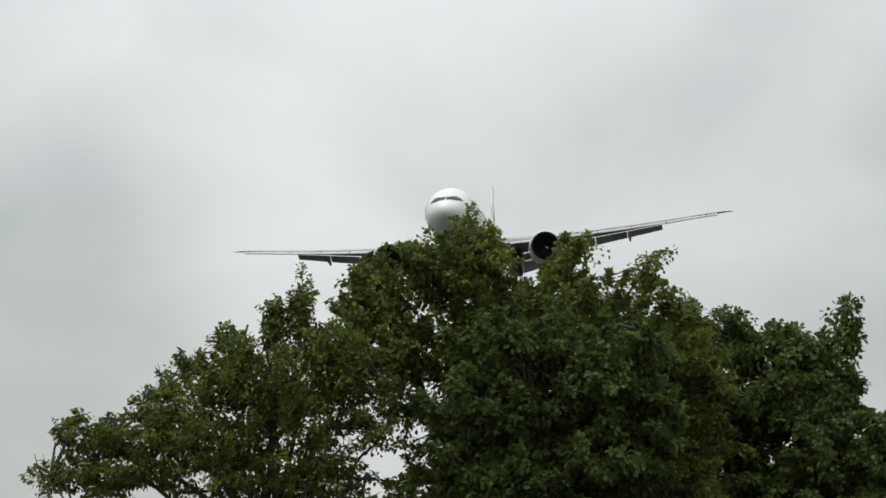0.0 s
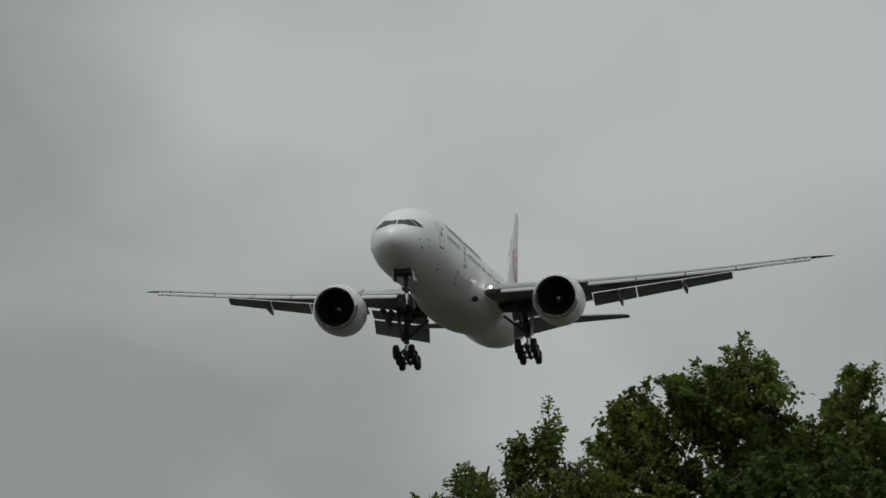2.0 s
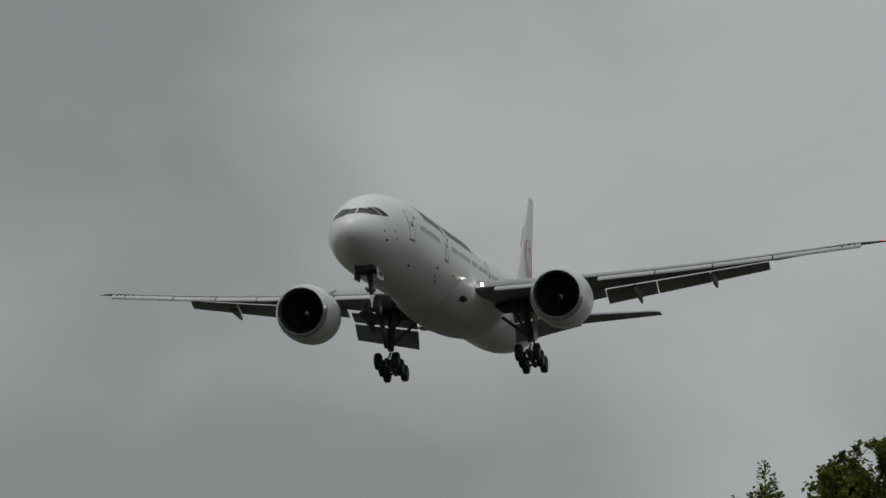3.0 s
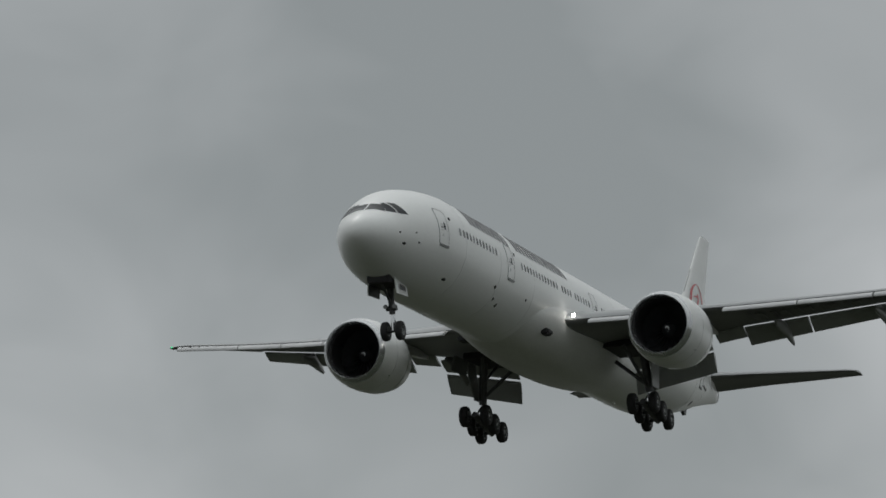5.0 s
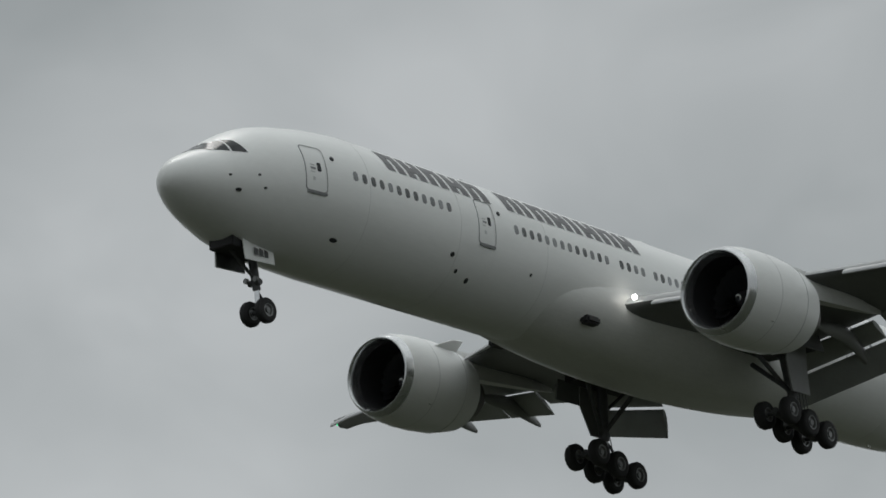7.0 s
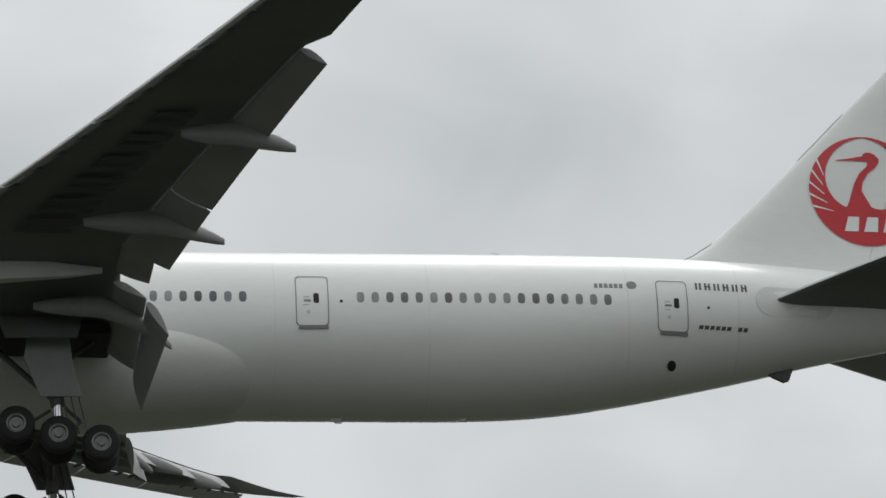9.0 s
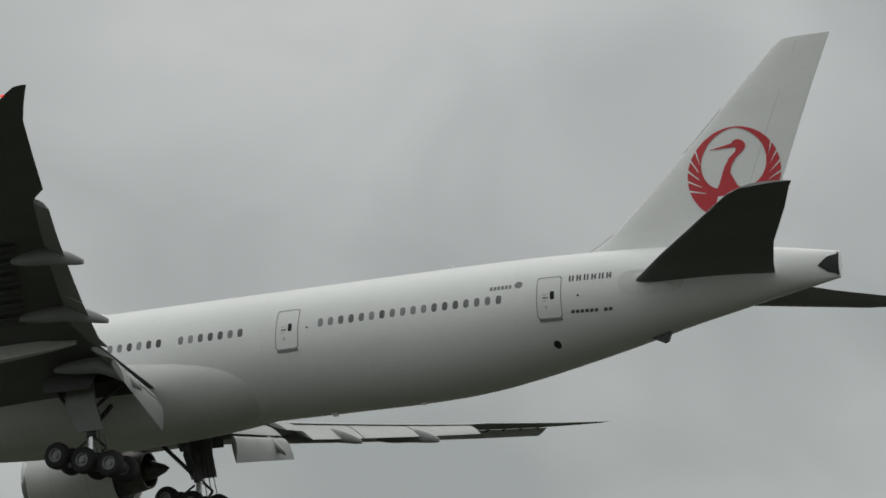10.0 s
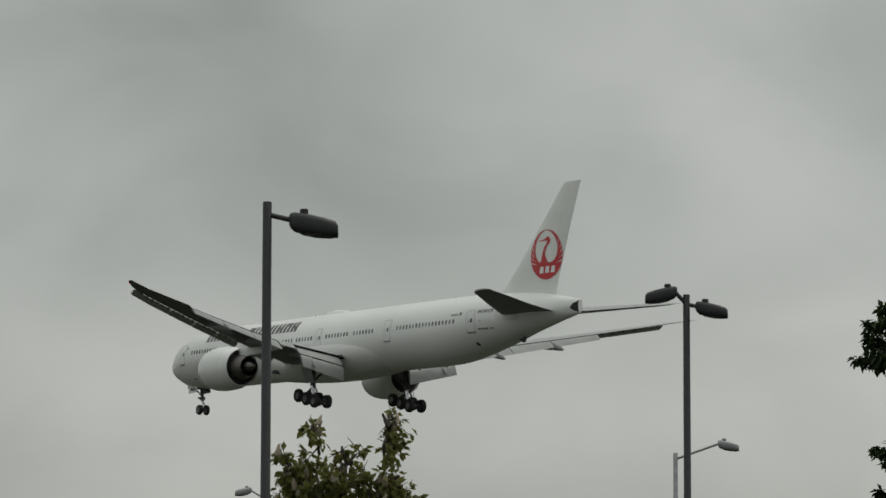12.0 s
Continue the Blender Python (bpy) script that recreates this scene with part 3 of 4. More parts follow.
def make_main_gear(side):
    y = side * 5.49
    g = part("main_gear_strut", tube(bmesh.new(), (36.75, y, -4.55), (36.35, side * 5.2, -1.4), 0.25, 0.28, 16), M_STRUT, airliner, "dark grey main landing gear leg")
    part("oleo", tube(bmesh.new(), (36.78, y, -5.75), (36.75, y, -4.5), 0.17, n=16), M_CHROME, g, "bright chrome oleo piston")
    bm = bmesh.new()
    tube(bm, (35.1, y, -5.38), (38.4, y, -6.16), 0.19, n=12)
    for wx, wz in ((35.3, -5.45), (36.77, -5.82), (38.26, -6.13)):
        tube(bm, (wx, y - 0.75, wz), (wx, y + 0.75, wz), 0.1, n=10)
    part("bogie_beam", bm, M_STRUT, g, "dark bogie beam with three axles")
    bm = bmesh.new()
    tube(bm, (36.7, y, -4.4), (34.3, side * 4.6, -1.9), 0.11, n=10)
    tube(bm, (36.7, y, -4.2), (36.6, side * 3.4, -2.5), 0.12, n=10)
    tube(bm, (36.55, y, -3.3), (38.3, side * 4.7, -1.6), 0.09, n=10)
    part("side_brace", bm, M_STRUT, g, "dark folding side brace")
    bm = bmesh.new()
    tube(bm, (37.0, y, -4.6), (37.55, y, -5.1), 0.07, n=8)
    tube(bm, (37.55, y, -5.1), (37.1, y, -5.7), 0.07, n=8)
    tube(bm, (36.5, y, -4.7), (35.5, y, -5.35), 0.06, n=8)
    for k in range(3):
        tube(bm, (36.75 + 0.25 * k, y + side * 0.22, -3.3), (37.2 + 0.3 * k, y + side * 0.15, -5.6), 0.025, n=6)
    part("torque_link", bm, M_STRUT, g)
    for wx, wz in ((35.3, -5.45), (36.77, -5.82), (38.26, -6.13)):
        for dy in (-0.7, 0.7):
            wheel(g, wx, y + dy, wz, 0.66, 0.5, dy * side > 0)
    bm = bmesh.new()
    yo = side * 6.05
    plate(bm, [(35.75, yo, -1.75), (37.1, yo, -1.75), (37.25, yo - side * 0.1, -3.0), (37.6, yo - side * 0.25, -4.3), (36.15, yo - side * 0.25, -4.3), (35.55, yo - side * 0.1, -2.9)], 0.07, (0, side, 0))
    part("gear_door", bm, M_FAIR, g, "mid grey landing gear leg door")
    bm = bmesh.new()
    plate(bm, [(34.6, side * 6.5, -1.6), (37.6, side * 6.5, -1.6), (37.4, side * 6.9, -2.5), (34.9, side * 6.9, -2.5)], 0.06, (0, side, 0.4))
    part("wing_gear_door", bm, M_WINGSHADE, g)
    # closed block: the open well's shade is given by its near-black colour
    bm = bmesh.new()
    box(bm, 34.3, 38.6, min(side * 2.6, side * 5.9), max(side * 2.6, side * 5.9), -1.95, -1.55, 0.05)
    part("wheel_well", bm, M_HOLE_SHADE, g, "near-black block for the shaded wheel well")


def make_nose_gear():
    g = part("nose_gear_strut", tube(bmesh.new(), (6.0, 0, -4.35), (5.7, 0, -2.7), 0.17, 0.2, 14), M_STRUT, airliner, "dark grey nose gear leg")
    part("oleo", tube(bmesh.new(), (6.05, 0, -5.25), (6.0, 0, -4.3), 0.11, n=14), M_CHROME, g, "bright chrome oleo piston")
    bm = bmesh.new()
    tube(bm, (6.05, -0.5, -5.27), (6.05, 0.5, -5.27), 0.09, n=10)
    tube(bm, (6.1, 0, -4.45), (6.5, 0, -4.8), 0.05, n=8)
    tube(bm, (6.5, 0, -4.8), (6.15, 0, -5.15), 0.05, n=8)
    tube(bm, (5.9, 0, -3.9), (4.4, 0, -2.9), 0.07, n=8)
    tube(bm, (5.9, -0.3, -4.05), (5.9, 0.3, -4.05), 0.14, n=10)
    part("drag_brace", bm, M_STRUT, g)
    for s in (-1, 1):
        bm = bmesh.new()
        tube(bm, (5.72, s * 0.26, -3.98), (5.60, s * 0.26, -3.98), 0.12, n=14)
        part("taxi_light", bm, M_HUB, g, "round taxi light, unlit")
        wheel(g, 6.05, s * 0.42, -5.27, 0.53, 0.36, True)
        bm = bmesh.new()
        ys = s * 0.72
        plate(bm, [(4.35, ys, -2.55), (6.15, ys, -2.65), (6.2, ys * 1.12, -3.42), (4.45, ys * 1.12, -3.5)], 0.05, (0, s, 0))
        d = part("nose_gear_door", bm, M_WHITE, g, "white nose gear door with black number bars", smooth=False)
        bm = bmesh.new()
        plate(bm, [(4.4, ys - s * 0.012, -2.6), (6.1, ys - s * 0.012, -2.7), (6.15, ys * 1.12 - s * 0.012, -3.4), (4.5, ys * 1.12 - s * 0.012, -3.48)], 0.008, (0, -s, 0))
        part("door_inside", bm, M_STRUT, d, smooth=False)
        for k in range(3):
            bm = bmesh.new()
            x = 4.95 + 0.3 * k
            plate(bm, [(x, ys * 1.06 + s * 0.09, -2.9), (x + 0.22, ys * 1.06 + s * 0.09, -2.95), (x + 0.22, ys * 1.10 + s * 0.09, -3.22), (x, ys * 1.10 + s * 0.09, -3.22)], 0.01, (0, s, 0))
            part("number_bar", bm, M_TITLE, d, smooth=False)
    # the nose well is a closed block too, its shade coloured near-black
    bm = bmesh.new()
    zc, h, w = hull(5.0)
    box(bm, 3.9, 6.4, -0.66, 0.66, -2.96, -2.4, 0.04)
    part("nose_wheel_well", bm, M_HOLE_SHADE, g, "near-black block for the shaded nose wheel well")


for side in (-1, 1):
    make_wing(side)
    make_flaps(side)
    make_engine(side)
    make_main_gear(side)
make_nose_gear()

# fin with dorsal fillet, rudder line
FIN = [(2.0, 60.0, 69.3, 0.055), (3.05, 60.55, 69.55, 0.07), (3.3, 61.1, 69.6, 0.08), (3.8, 61.85, 69.75, 0.09), (5.5, 63.7, 70.4, 0.095), (8.0, 66.2, 71.3, 0.095), (10.0, 68.15, 72.05, 0.095), (12.0, 70.15, 72.85, 0.09), (12.32, 70.6, 72.98, 0.07)]
bm = bmesh.new()
rings = []
for z, le, te, th in FIN:
    c = te - le
    rg = []
    for i in range(29):
        a = math.pi * i / 14
        s = (1 + math.cos(a)) / 2
        t = 5 * th * (0.2969 * math.sqrt(s) - 0.126 * s - 0.3516 * s * s + 0.2843 * s**3 - 0.1015 * s**4) * c
        rg.append((le + s * c, t * (1 if i < 15 else -1), z))
    rings.append(rg[:-1])
loft(bm, rings)
fin = part("tail_fin", bm, M_WHITE, airliner, "tall white tail fin with a round red emblem")


def fin_y(x, z):
    zs = [f[0] for f in FIN]
    le, te, th = (np.interp(z, zs, [f[k] for f in FIN]) for k in (1, 2, 3))
    s = min(1, max(0, (x - le) / (te - le)))
    return 5 * th * (0.2969 * math.sqrt(s) - 0.126 * s - 0.3516 * s * s + 0.2843 * s**3 - 0.1015 * s**4) * (te - le)


def on_fin(bm, pts, side, lift):
    """A thin skin piece on the fin: a fan of (x, z) quads or a polygon strip given as two edges."""
    a, b = pts
    va = [bm.verts.new((x, side * (fin_y(x, z) + lift), z)) for x, z in a]
    vb = [bm.verts.new((x, side * (fin_y(x, z) + lift), z)) for x, z in b]
    for i in range(len(a) - 1):
        bm.faces.new((va[i], va[i + 1], vb[i + 1], vb[i]))


# dark seal at the foot of the fin's nose and an aerial strip higher up
for name, zs_, r_, lab in (("fin_seal", (2.98, 3.1, 3.3, 3.55, 3.8), 0.035, "dark rubber seal at the foot of the fin"), ("fin_aerial_strip", (7.3, 8.0, 8.7, 9.3), 0.03, "thin dark strip along the fin's nose")):
    bm = bmesh.new()
    pts_ = [Vector((np.interp(z, [f[0] for f in FIN], [f[1] for f in FIN]) + 0.01, 0, z)) for z in zs_]
    for p_, q_ in zip(pts_, pts_[1:]):
        tube(bm, p_, q_, r_, n=8)
    part(name, bm, M_LINE, fin, lab)

LOGO_X, LOGO_Z, LOGO_R = 68.08, 5.98, 2.27
for side in (-1, 1):
    # two swept arms that thin out towards the top, forming an open ring
    bm = bmesh.new()
    outer, inner = [], []
    for i in range(61):
        a = radians(90 + 360 * i / 60)
        k = abs(i - 30) / 30
        wid = 0.05 + 1.72 * (1 - k) ** 1.25
        outer.append((LOGO_X + LOGO_R * math.cos(a), LOGO_Z + LOGO_R * math.sin(a)))
        inner.append((LOGO_X + (LOGO_R - wid) * math.cos(a), LOGO_Z + (LOGO_R - wid) * math.sin(a)))
    on_fin(bm, (outer, inner), side, 0.03)
    em = part("tail_emblem", bm, M_RED, fin, "open red ring emblem on the fin")
    # a curved neck inside the ring
    bm = bmesh.new()
    left, right = [], []
    spine = ((-0.45, -0.14, 0.30), (-0.2, -0.14, 0.17), (0.0, -0.16, 0.085), (0.15, -0.12, 0.07), (0.32, -0.02, 0.075), (0.45, 0.13, 0.085), (0.53, 0.17, 0.10), (0.60, 0.12, 0.15), (0.67, 0.10, 0.11), (0.71, 0.09, 0.04))
    for z, x, w in spine:
        left.append((LOGO_X + (x - w) * LOGO_R, LOGO_Z + z * LOGO_R))
        right.append((LOGO_X + (x + w) * LOGO_R, LOGO_Z + z * LOGO_R))
    on_fin(bm, (left, right), side, 0.034)
    part("emblem_curve", bm, M_RED, em)
    bm = bmesh.new()
    on_fin(bm, ([(LOGO_X - 1.12, LOGO_Z + 1.27), (LOGO_X - 0.5, LOGO_Z + 1.36), (LOGO_X + 0.15, LOGO_Z + 1.50)], [(LOGO_X - 1.12, LOGO_Z + 1.24), (LOGO_X - 0.5, LOGO_Z + 1.25), (LOGO_X + 0.15, LOGO_Z + 1.24)]), side, 0.036)
    part("emblem_bar", bm, M_RED, em)
    # white gaps cut into the ring's arms
    for s in (-1, 1):
        for k in range(5):
            a = radians(-90 + s * (72 + 13 * k))
            a2 = radians(-90 + s * (58 + 13 * k))
            bm = bmesh.new()
            r0, r1 = LOGO_R + 0.02, LOGO_R - 0.62 + 0.03 * k
            p0 = (LOGO_X + r0 * math.cos(a), LOGO_Z + r0 * math.sin(a))
            p1 = (LOGO_X + r0 * math.cos(a + s * 0.045), LOGO_Z + r0 * math.sin(a + s * 0.045))
            q = (LOGO_X + r1 * math.cos(a2), LOGO_Z + r1 * math.sin(a2))
            on_fin(bm, ([p0, q], [p1, (q[0] + 0.02, q[1] + 0.02)]), side, 0.04)
            part("emblem_gap", bm, M_WHITE, em)
    # three white bars low in the ring
    for k in range(3):
        bm = bmesh.new()
        x = LOGO_X - 0.86 + 0.78 * k
        on_fin(bm, ([(x - 0.12, LOGO_Z - 1.68), (x + 0.44, LOGO_Z - 1.68)], [(x + 0.06, LOGO_Z - 1.08), (x + 0.5, LOGO_Z - 1.08)]), side, 0.042)
        part("emblem_letter_bar", bm, M_WHITE, em)
    bm = bmesh.new()
    on_fin(bm, ([(68.0, 3.2), (69.2, 6.5), (71.35, 12.1)], [(68.03, 3.2), (69.23, 6.5), (71.38, 12.1)]), side, 0.012)
    part("rudder_seam", bm, M_FAINT, fin)

# tailplane
for side in (-1, 1):
    bm = bmesh.new()
    rings = []
    for y, le, te, th in ((0.8, 62.6, 70.1, 0.10), (2.2, 63.75, 70.5, 0.10), (4.5, 65.75, 71.3, 0.095), (8.0, 69.0, 73.0, 0.09), (10.2, 71.05, 73.95, 0.085), (10.76, 71.9, 74.25, 0.06)):
        rings.append([(x, side * y, z) for x, z in section(le, te - le, 0.72 + 0.108 * (y - 1.5), th)])
    loft(bm, rings)
    st = part("tailplane", bm, M_WING, airliner, "swept grey tailplane, underside darkened as in shade")
    st.data.materials.append(M_WINGSHADE)
    # shade under the tailplane is painted on by the same darkened grey
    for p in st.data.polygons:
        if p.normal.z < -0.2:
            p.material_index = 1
    bm = bmesh.new()
    patch(bm, rounded(62.9, 66.0, 0.15, 1.3, 0.55, 5), side, 0.02)
    part("tailplane_seal", bm, M_BELLY, airliner)

# cabin windows: x of the first, number
WX = [(8.85, 12), (19.45, 13), (27.1, 4), (29.7, 6), (35.2, 8), (40.25, 7), (47.86, 18)]
ring = [(0.14 * math.copysign(abs(math.cos(a)) ** 0.7, math.cos(a)), 0.215 * math.copysign(abs(math.sin(a)) ** 0.7, math.sin(a))) for a in [2 * math.pi * i / 14 for i in range(14)]]
for side in (-1, 1):
    for x0, n in WX:
        for i in range(n):
            x = x0 + 0.545 * i
            z = 0.47
            bm = bmesh.new()
            patch(bm, [(x + a, z + b) for a, b in ring], side, 0.012)
            part("cabin_window", bm, M_CABIN, airliner, smooth=False)

# cabin doors
for side in (-1, 1):
    for x0, x1 in ((6.0, 7.17), (16.78, 17.95), (33.15, 34.2), (45.46, 46.68), (59.0, 60.2)):
        bm = bmesh.new()
        frame_patch(bm, x0, x1, -0.66, 1.36, 0.034, side)
        d = part("cabin_door", bm, M_LINE, airliner, "closed white cabin door with dark outline", smooth=False)
        bm = bmesh.new()
        patch(bm, rounded(x0 + 0.1, x1 - 0.02, -0.76, -0.64, 0.04, 3), side, 0.05)
        part("door_sill", bm, M_LINE, d, smooth=False)
        bm = bmesh.new()
        patch(bm, rounded(x0 + 0.66, x0 + 0.86, 0.22, 0.62, 0.07, 4), side, 0.012)
        part("door_window", bm, M_GLASS, d, smooth=False)
        bm = bmesh.new()
        patch(bm, rounded(x0 + 0.3, x0 + 0.56, 0.28, 0.36, 0.03, 3), side, 0.014)
        part("door_handle", bm, M_LINE, d, smooth=False)
        for mx0, mx1, mz0, mz1 in ((0.3, 0.52, 0.45, 0.50), (0.28, 0.5, 0.14, 0.18), (0.4, 0.52, -0.2, -0.06)):
            bm = bmesh.new()
            patch(bm, rounded(x0 + mx0, x0 + mx1, mz0, mz1, 0.015, 3), side, 0.014)
            part("door_marking", bm, M_FAINT, d, "small grey instruction marking", smooth=False)

# titles on the sides as plain slanted bars, one pair a letter
for side in (-1, 1):
    x = 11.3
    for k in range(14):
        if k == 5:
            x += 0.95
            continue
        bm = bmesh.new()
        w = 0.66 if k in (7, 10) else 1.31
        for f0, f1 in (((0.0, 0.38), (0.54, 0.92)) if w > 1 else ((0.0, 0.72),)):
            lo, hi = [], []
            for z in (1.40, 1.75, 2.08, 2.40):
                sl = (z - 1.36) * -0.12
                lo.append(skin(x + f0 * w + sl, z, side, 0.014))
                hi.append(skin(x + f1 * w + sl, z, side, 0.014))
            va, vb = [bm.verts.new(p) for p in lo], [bm.verts.new(p) for p in hi]
            for i in range(3):
                bm.faces.new((va[i], va[i + 1], vb[i + 1], vb[i]))
        if w > 1:
            zb = (1.72, 2.0) if k % 2 else (2.12, 2.39)
            patch(bm, [(x + 0.3 * w, zb[0]), (x + 0.62 * w, zb[0]), (x + 0.62 * w, zb[1]), (x + 0.3 * w, zb[1])], side, 0.013)
        part("title_bar", bm, M_TITLE, airliner, "charcoal title bars above the windows", smooth=False)
        x += w + 0.1 if w > 1 else w + 0.08
    # registration, maker and charity marks near the tail
    for k in range(6):
        bm = bmesh.new()
        for d0, d1 in ((0.0, 0.08), (0.15, 0.23)):
            patch(bm, [(60.55 + k * 0.36 + d0, 1.02), (60.55 + k * 0.36 + d1, 1.02), (60.55 + k * 0.36 + d1, 1.32), (60.55 + k * 0.36 + d0, 1.32)], side, 0.014)
        if k % 2:
            patch(bm, [(60.62 + k * 0.36, 1.14), (60.72 + k * 0.36, 1.14), (60.72 + k * 0.36, 1.20), (60.62 + k * 0.36, 1.20)], side, 0.013)
        part("marking_bar", bm, M_TITLE, airliner, smooth=False)
    for k in range(9):
        if k != 6:
            bm = bmesh.new()
            patch(bm, [(60.6 + k * 0.22, -0.50), (60.76 + k * 0.22, -0.50), (60.80 + k * 0.22, -0.36), (60.64 + k * 0.22, -0.36)], side, 0.014)
            part("marking_bar", bm, M_TITLE, airliner, smooth=False)
    for k in range(6):
        bm = bmesh.new()
        patch(bm, [(56.65 + k * 0.19, 0.98), (56.78 + k * 0.19, 0.98), (56.78 + k * 0.19, 1.16), (56.65 + k * 0.19, 1.16)], side, 0.014)
        part("marking_bar", bm, M_LINE, airliner, smooth=False)
    bm = bmesh.new()
    patch(bm, [(58.08 + 0.2 * math.cos(a), 1.12 + 0.17 * math.sin(a)) for a in [2 * math.pi * i / 14 for i in range(14)]], side, 0.014)
    part("round_mark", bm, M_LINE, airliner, smooth=False)

# cockpit windows: three a side, (x, z) corners
for side in (-1, 1):
    for c in (((2.04, 0.74, 0.05), (2.40, 0.78, 1.06), (2.82, 1.42, 0.84), (2.80, 1.36, 0.05)),):
        bm = bmesh.new()
        pts = []
        for x, z, y in c:
            zc, h, w = hull(x)
            zz = zc + h * math.sqrt(max(0.0, 1 - (y / w) ** 2))
            pts.append(Vector((x - 0.03, side * y, zz + 0.02)))
        n = 6
        grid = [[pts[0].lerp(pts[1], i / n).lerp(pts[3].lerp(pts[2], i / n), j / n) for i in range(n + 1)] for j in range(n + 1)]
        vs = []
        for row in grid:
            vr = []
            for p in row:
                zc, h, w = hull(p.x)
                yy = min(abs(p.y), w * 0.99)
                vr.append(bm.verts.new((p.x - 0.015, side * yy, zc + h * math.sqrt(1 - (yy / w) ** 2) + 0.015)))
            vs.append(vr)
        for j in range(n):
            for i in range(n):
                bm.faces.new((vs[j][i], vs[j][i + 1], vs[j + 1][i + 1], vs[j + 1][i]))
        part("windshield_pane", bm, M_GLASS, airliner, "dark cockpit windshield pane")
    for c in (((2.44, 0.58), (2.88, 0.52), (2.98, 1.17), (2.86, 1.13)), ((2.94, 0.51), (3.50, 0.50), (3.30, 1.14), (3.04, 1.18))):
        bm = bmesh.new()
        n = 5
        c = [Vector((x, 0, z)) for x, z in c]
        vs = [[bm.verts.new(skin(*(c[0].lerp(c[1], i / n).lerp(c[3].lerp(c[2], i / n), j / n)).xz, side, 0.016)) for i in range(n + 1)] for j in range(n + 1)]
        for j in range(n):
            for i in range(n):
                bm.faces.new((vs[j][i], vs[j][i + 1], vs[j + 1][i + 1], vs[j + 1][i]))
        part("cockpit_side_pane", bm, M_GLASS, airliner, "dark cockpit side window")

# faint seams round the hull
for x in (9.7, 15.6, 21.6, 38.4, 44.7, 50.4, 57.9, 62.2):
    zc, h, w = hull(x)
    bm = bmesh.new()
    loft(bm, [[(x + dx, (w + up) * math.cos(2 * math.pi * i / 72), zc + (h + up) * math.sin(2 * math.pi * i / 72)) for i in range(72)] for dx, up in ((-0.014, -0.01), (-0.012, 0.005), (0.012, 0.005), (0.014, -0.01))], cap=False)
    part("skin_seam", bm, M_SEAM, airliner)
# small fittings on the skin
for name, x, z, a, b in (("outflow_vent", 59.62, -1.72, 0.17, 0.15), ("probe_port", 3.8, -0.45, 0.05, 0.05), ("probe_port", 3.0, -1.15, 0.12, 0.07), ("probe_port", 4.1, -0.95, 0.06, 0.05), ("service_port", 8.3, -2.2, 0.22, 0.07),
                         ("service_port", 15.3, -1.45, 0.12, 0.1), ("service_port", 15.9, -2.0, 0.08, 0.08), ("service_port", 16.8, -2.2, 0.1, 0.1), ("service_port", 20.6, -1.3, 0.07, 0.07), ("drain_port", 47.15, 0.3, 0.05, 0.05), ("drain_port", 61.0, 0.3, 0.05, 0.05),
                         ("service_port", 7.62, 0.98, 0.1, 0.1), ("service_port", 18.35, 0.98, 0.1, 0.1), ("service_port", 2.6, -0.6, 0.05, 0.05)):
    bm = bmesh.new()
    patch(bm, [(x + a * math.cos(t), z + b * math.sin(t)) for t in [2 * math.pi * i / 12 for i in range(12)]], -1, 0.03)
    part(name, bm, M_HOLE_SHADE, airliner, smooth=False)
# blade aerials, tail skid, ram air inlets
for x, z, l, h in ((46.8, -3.1, 0.5, 0.34), (51.5, -3.08, 0.5, 0.3), (28.0, 3.1, 0.6, 0.4), (19.0, 3.1, 0.6, 0.4), (53.0, 3.08, 0.5, 0.28)):
    s = -1 if z < 0 else 1
    bm = bmesh.new()
    plate(bm, [(x, -0.03, z - s * 0.05), (x + l, -0.03, z - s * 0.05), (x + l * 1.1, -0.03, z + s * h), (x + l * 0.6, -0.03, z + s * h)], 0.06, (0, 1, 0))
    part("blade_aerial", bm, M_WHITE, airliner, smooth=False)
bm = bmesh.new()
loft(bm, [[(x, w * math.cos(a), 3.02 + h * math.sin(a)) for a in [math.pi * i / 10 for i in range(11)]] for x, w, h in ((30.2, 0.05, 0.05), (31.0, 0.5, 0.3), (32.5, 0.6, 0.42), (34.0, 0.5, 0.3), (35.0, 0.05, 0.05))])
part("antenna_dome", bm, M_WHITE, airliner, "low white antenna dome on the roof")
bm = bmesh.new()
plate(bm, [(63.7, -0.12, -1.5), (64.7, -0.12, -1.2), (64.5, -0.1, -1.72), (64.3, -0.1, -1.78)], 0.22, (0, 1, 0))
part("tail_skid", bm, M_STRUT, airliner, "small dark tail skid", smooth=False)
for side in (-1, 1):
    # solid near-black block, the inlet's inner shade put into its colour
    bm = bmesh.new()
    box(bm, 24.6, 25.6, side * 2.6 - 0.28, side * 2.6 + 0.28, -2.62, -2.25, 0.1)
    part("ram_air_inlet", bm, M_HOLE_SHADE, airliner)
# flat patch on the skin, near-black for the shade in the exhaust
bm = bmesh.new()
patch(bm, dense([(72.05, 0.85), (72.5, 0.55), (72.97, 0.45), (72.97, 1.42), (72.45, 1.25)], 0.12), -1, 0.04)
part("apu_exhaust", bm, M_HOLE_SHADE, airliner, "near-black patch for the shaded auxiliary power exhaust")
bm = bmesh.new()
patch(bm, [(73.0 - 0.16, 0.4), (73.0 - 0.02, 0.4), (73.0 - 0.02, 1.5), (73.0 - 0.16, 1.5)], -1, 0.02)
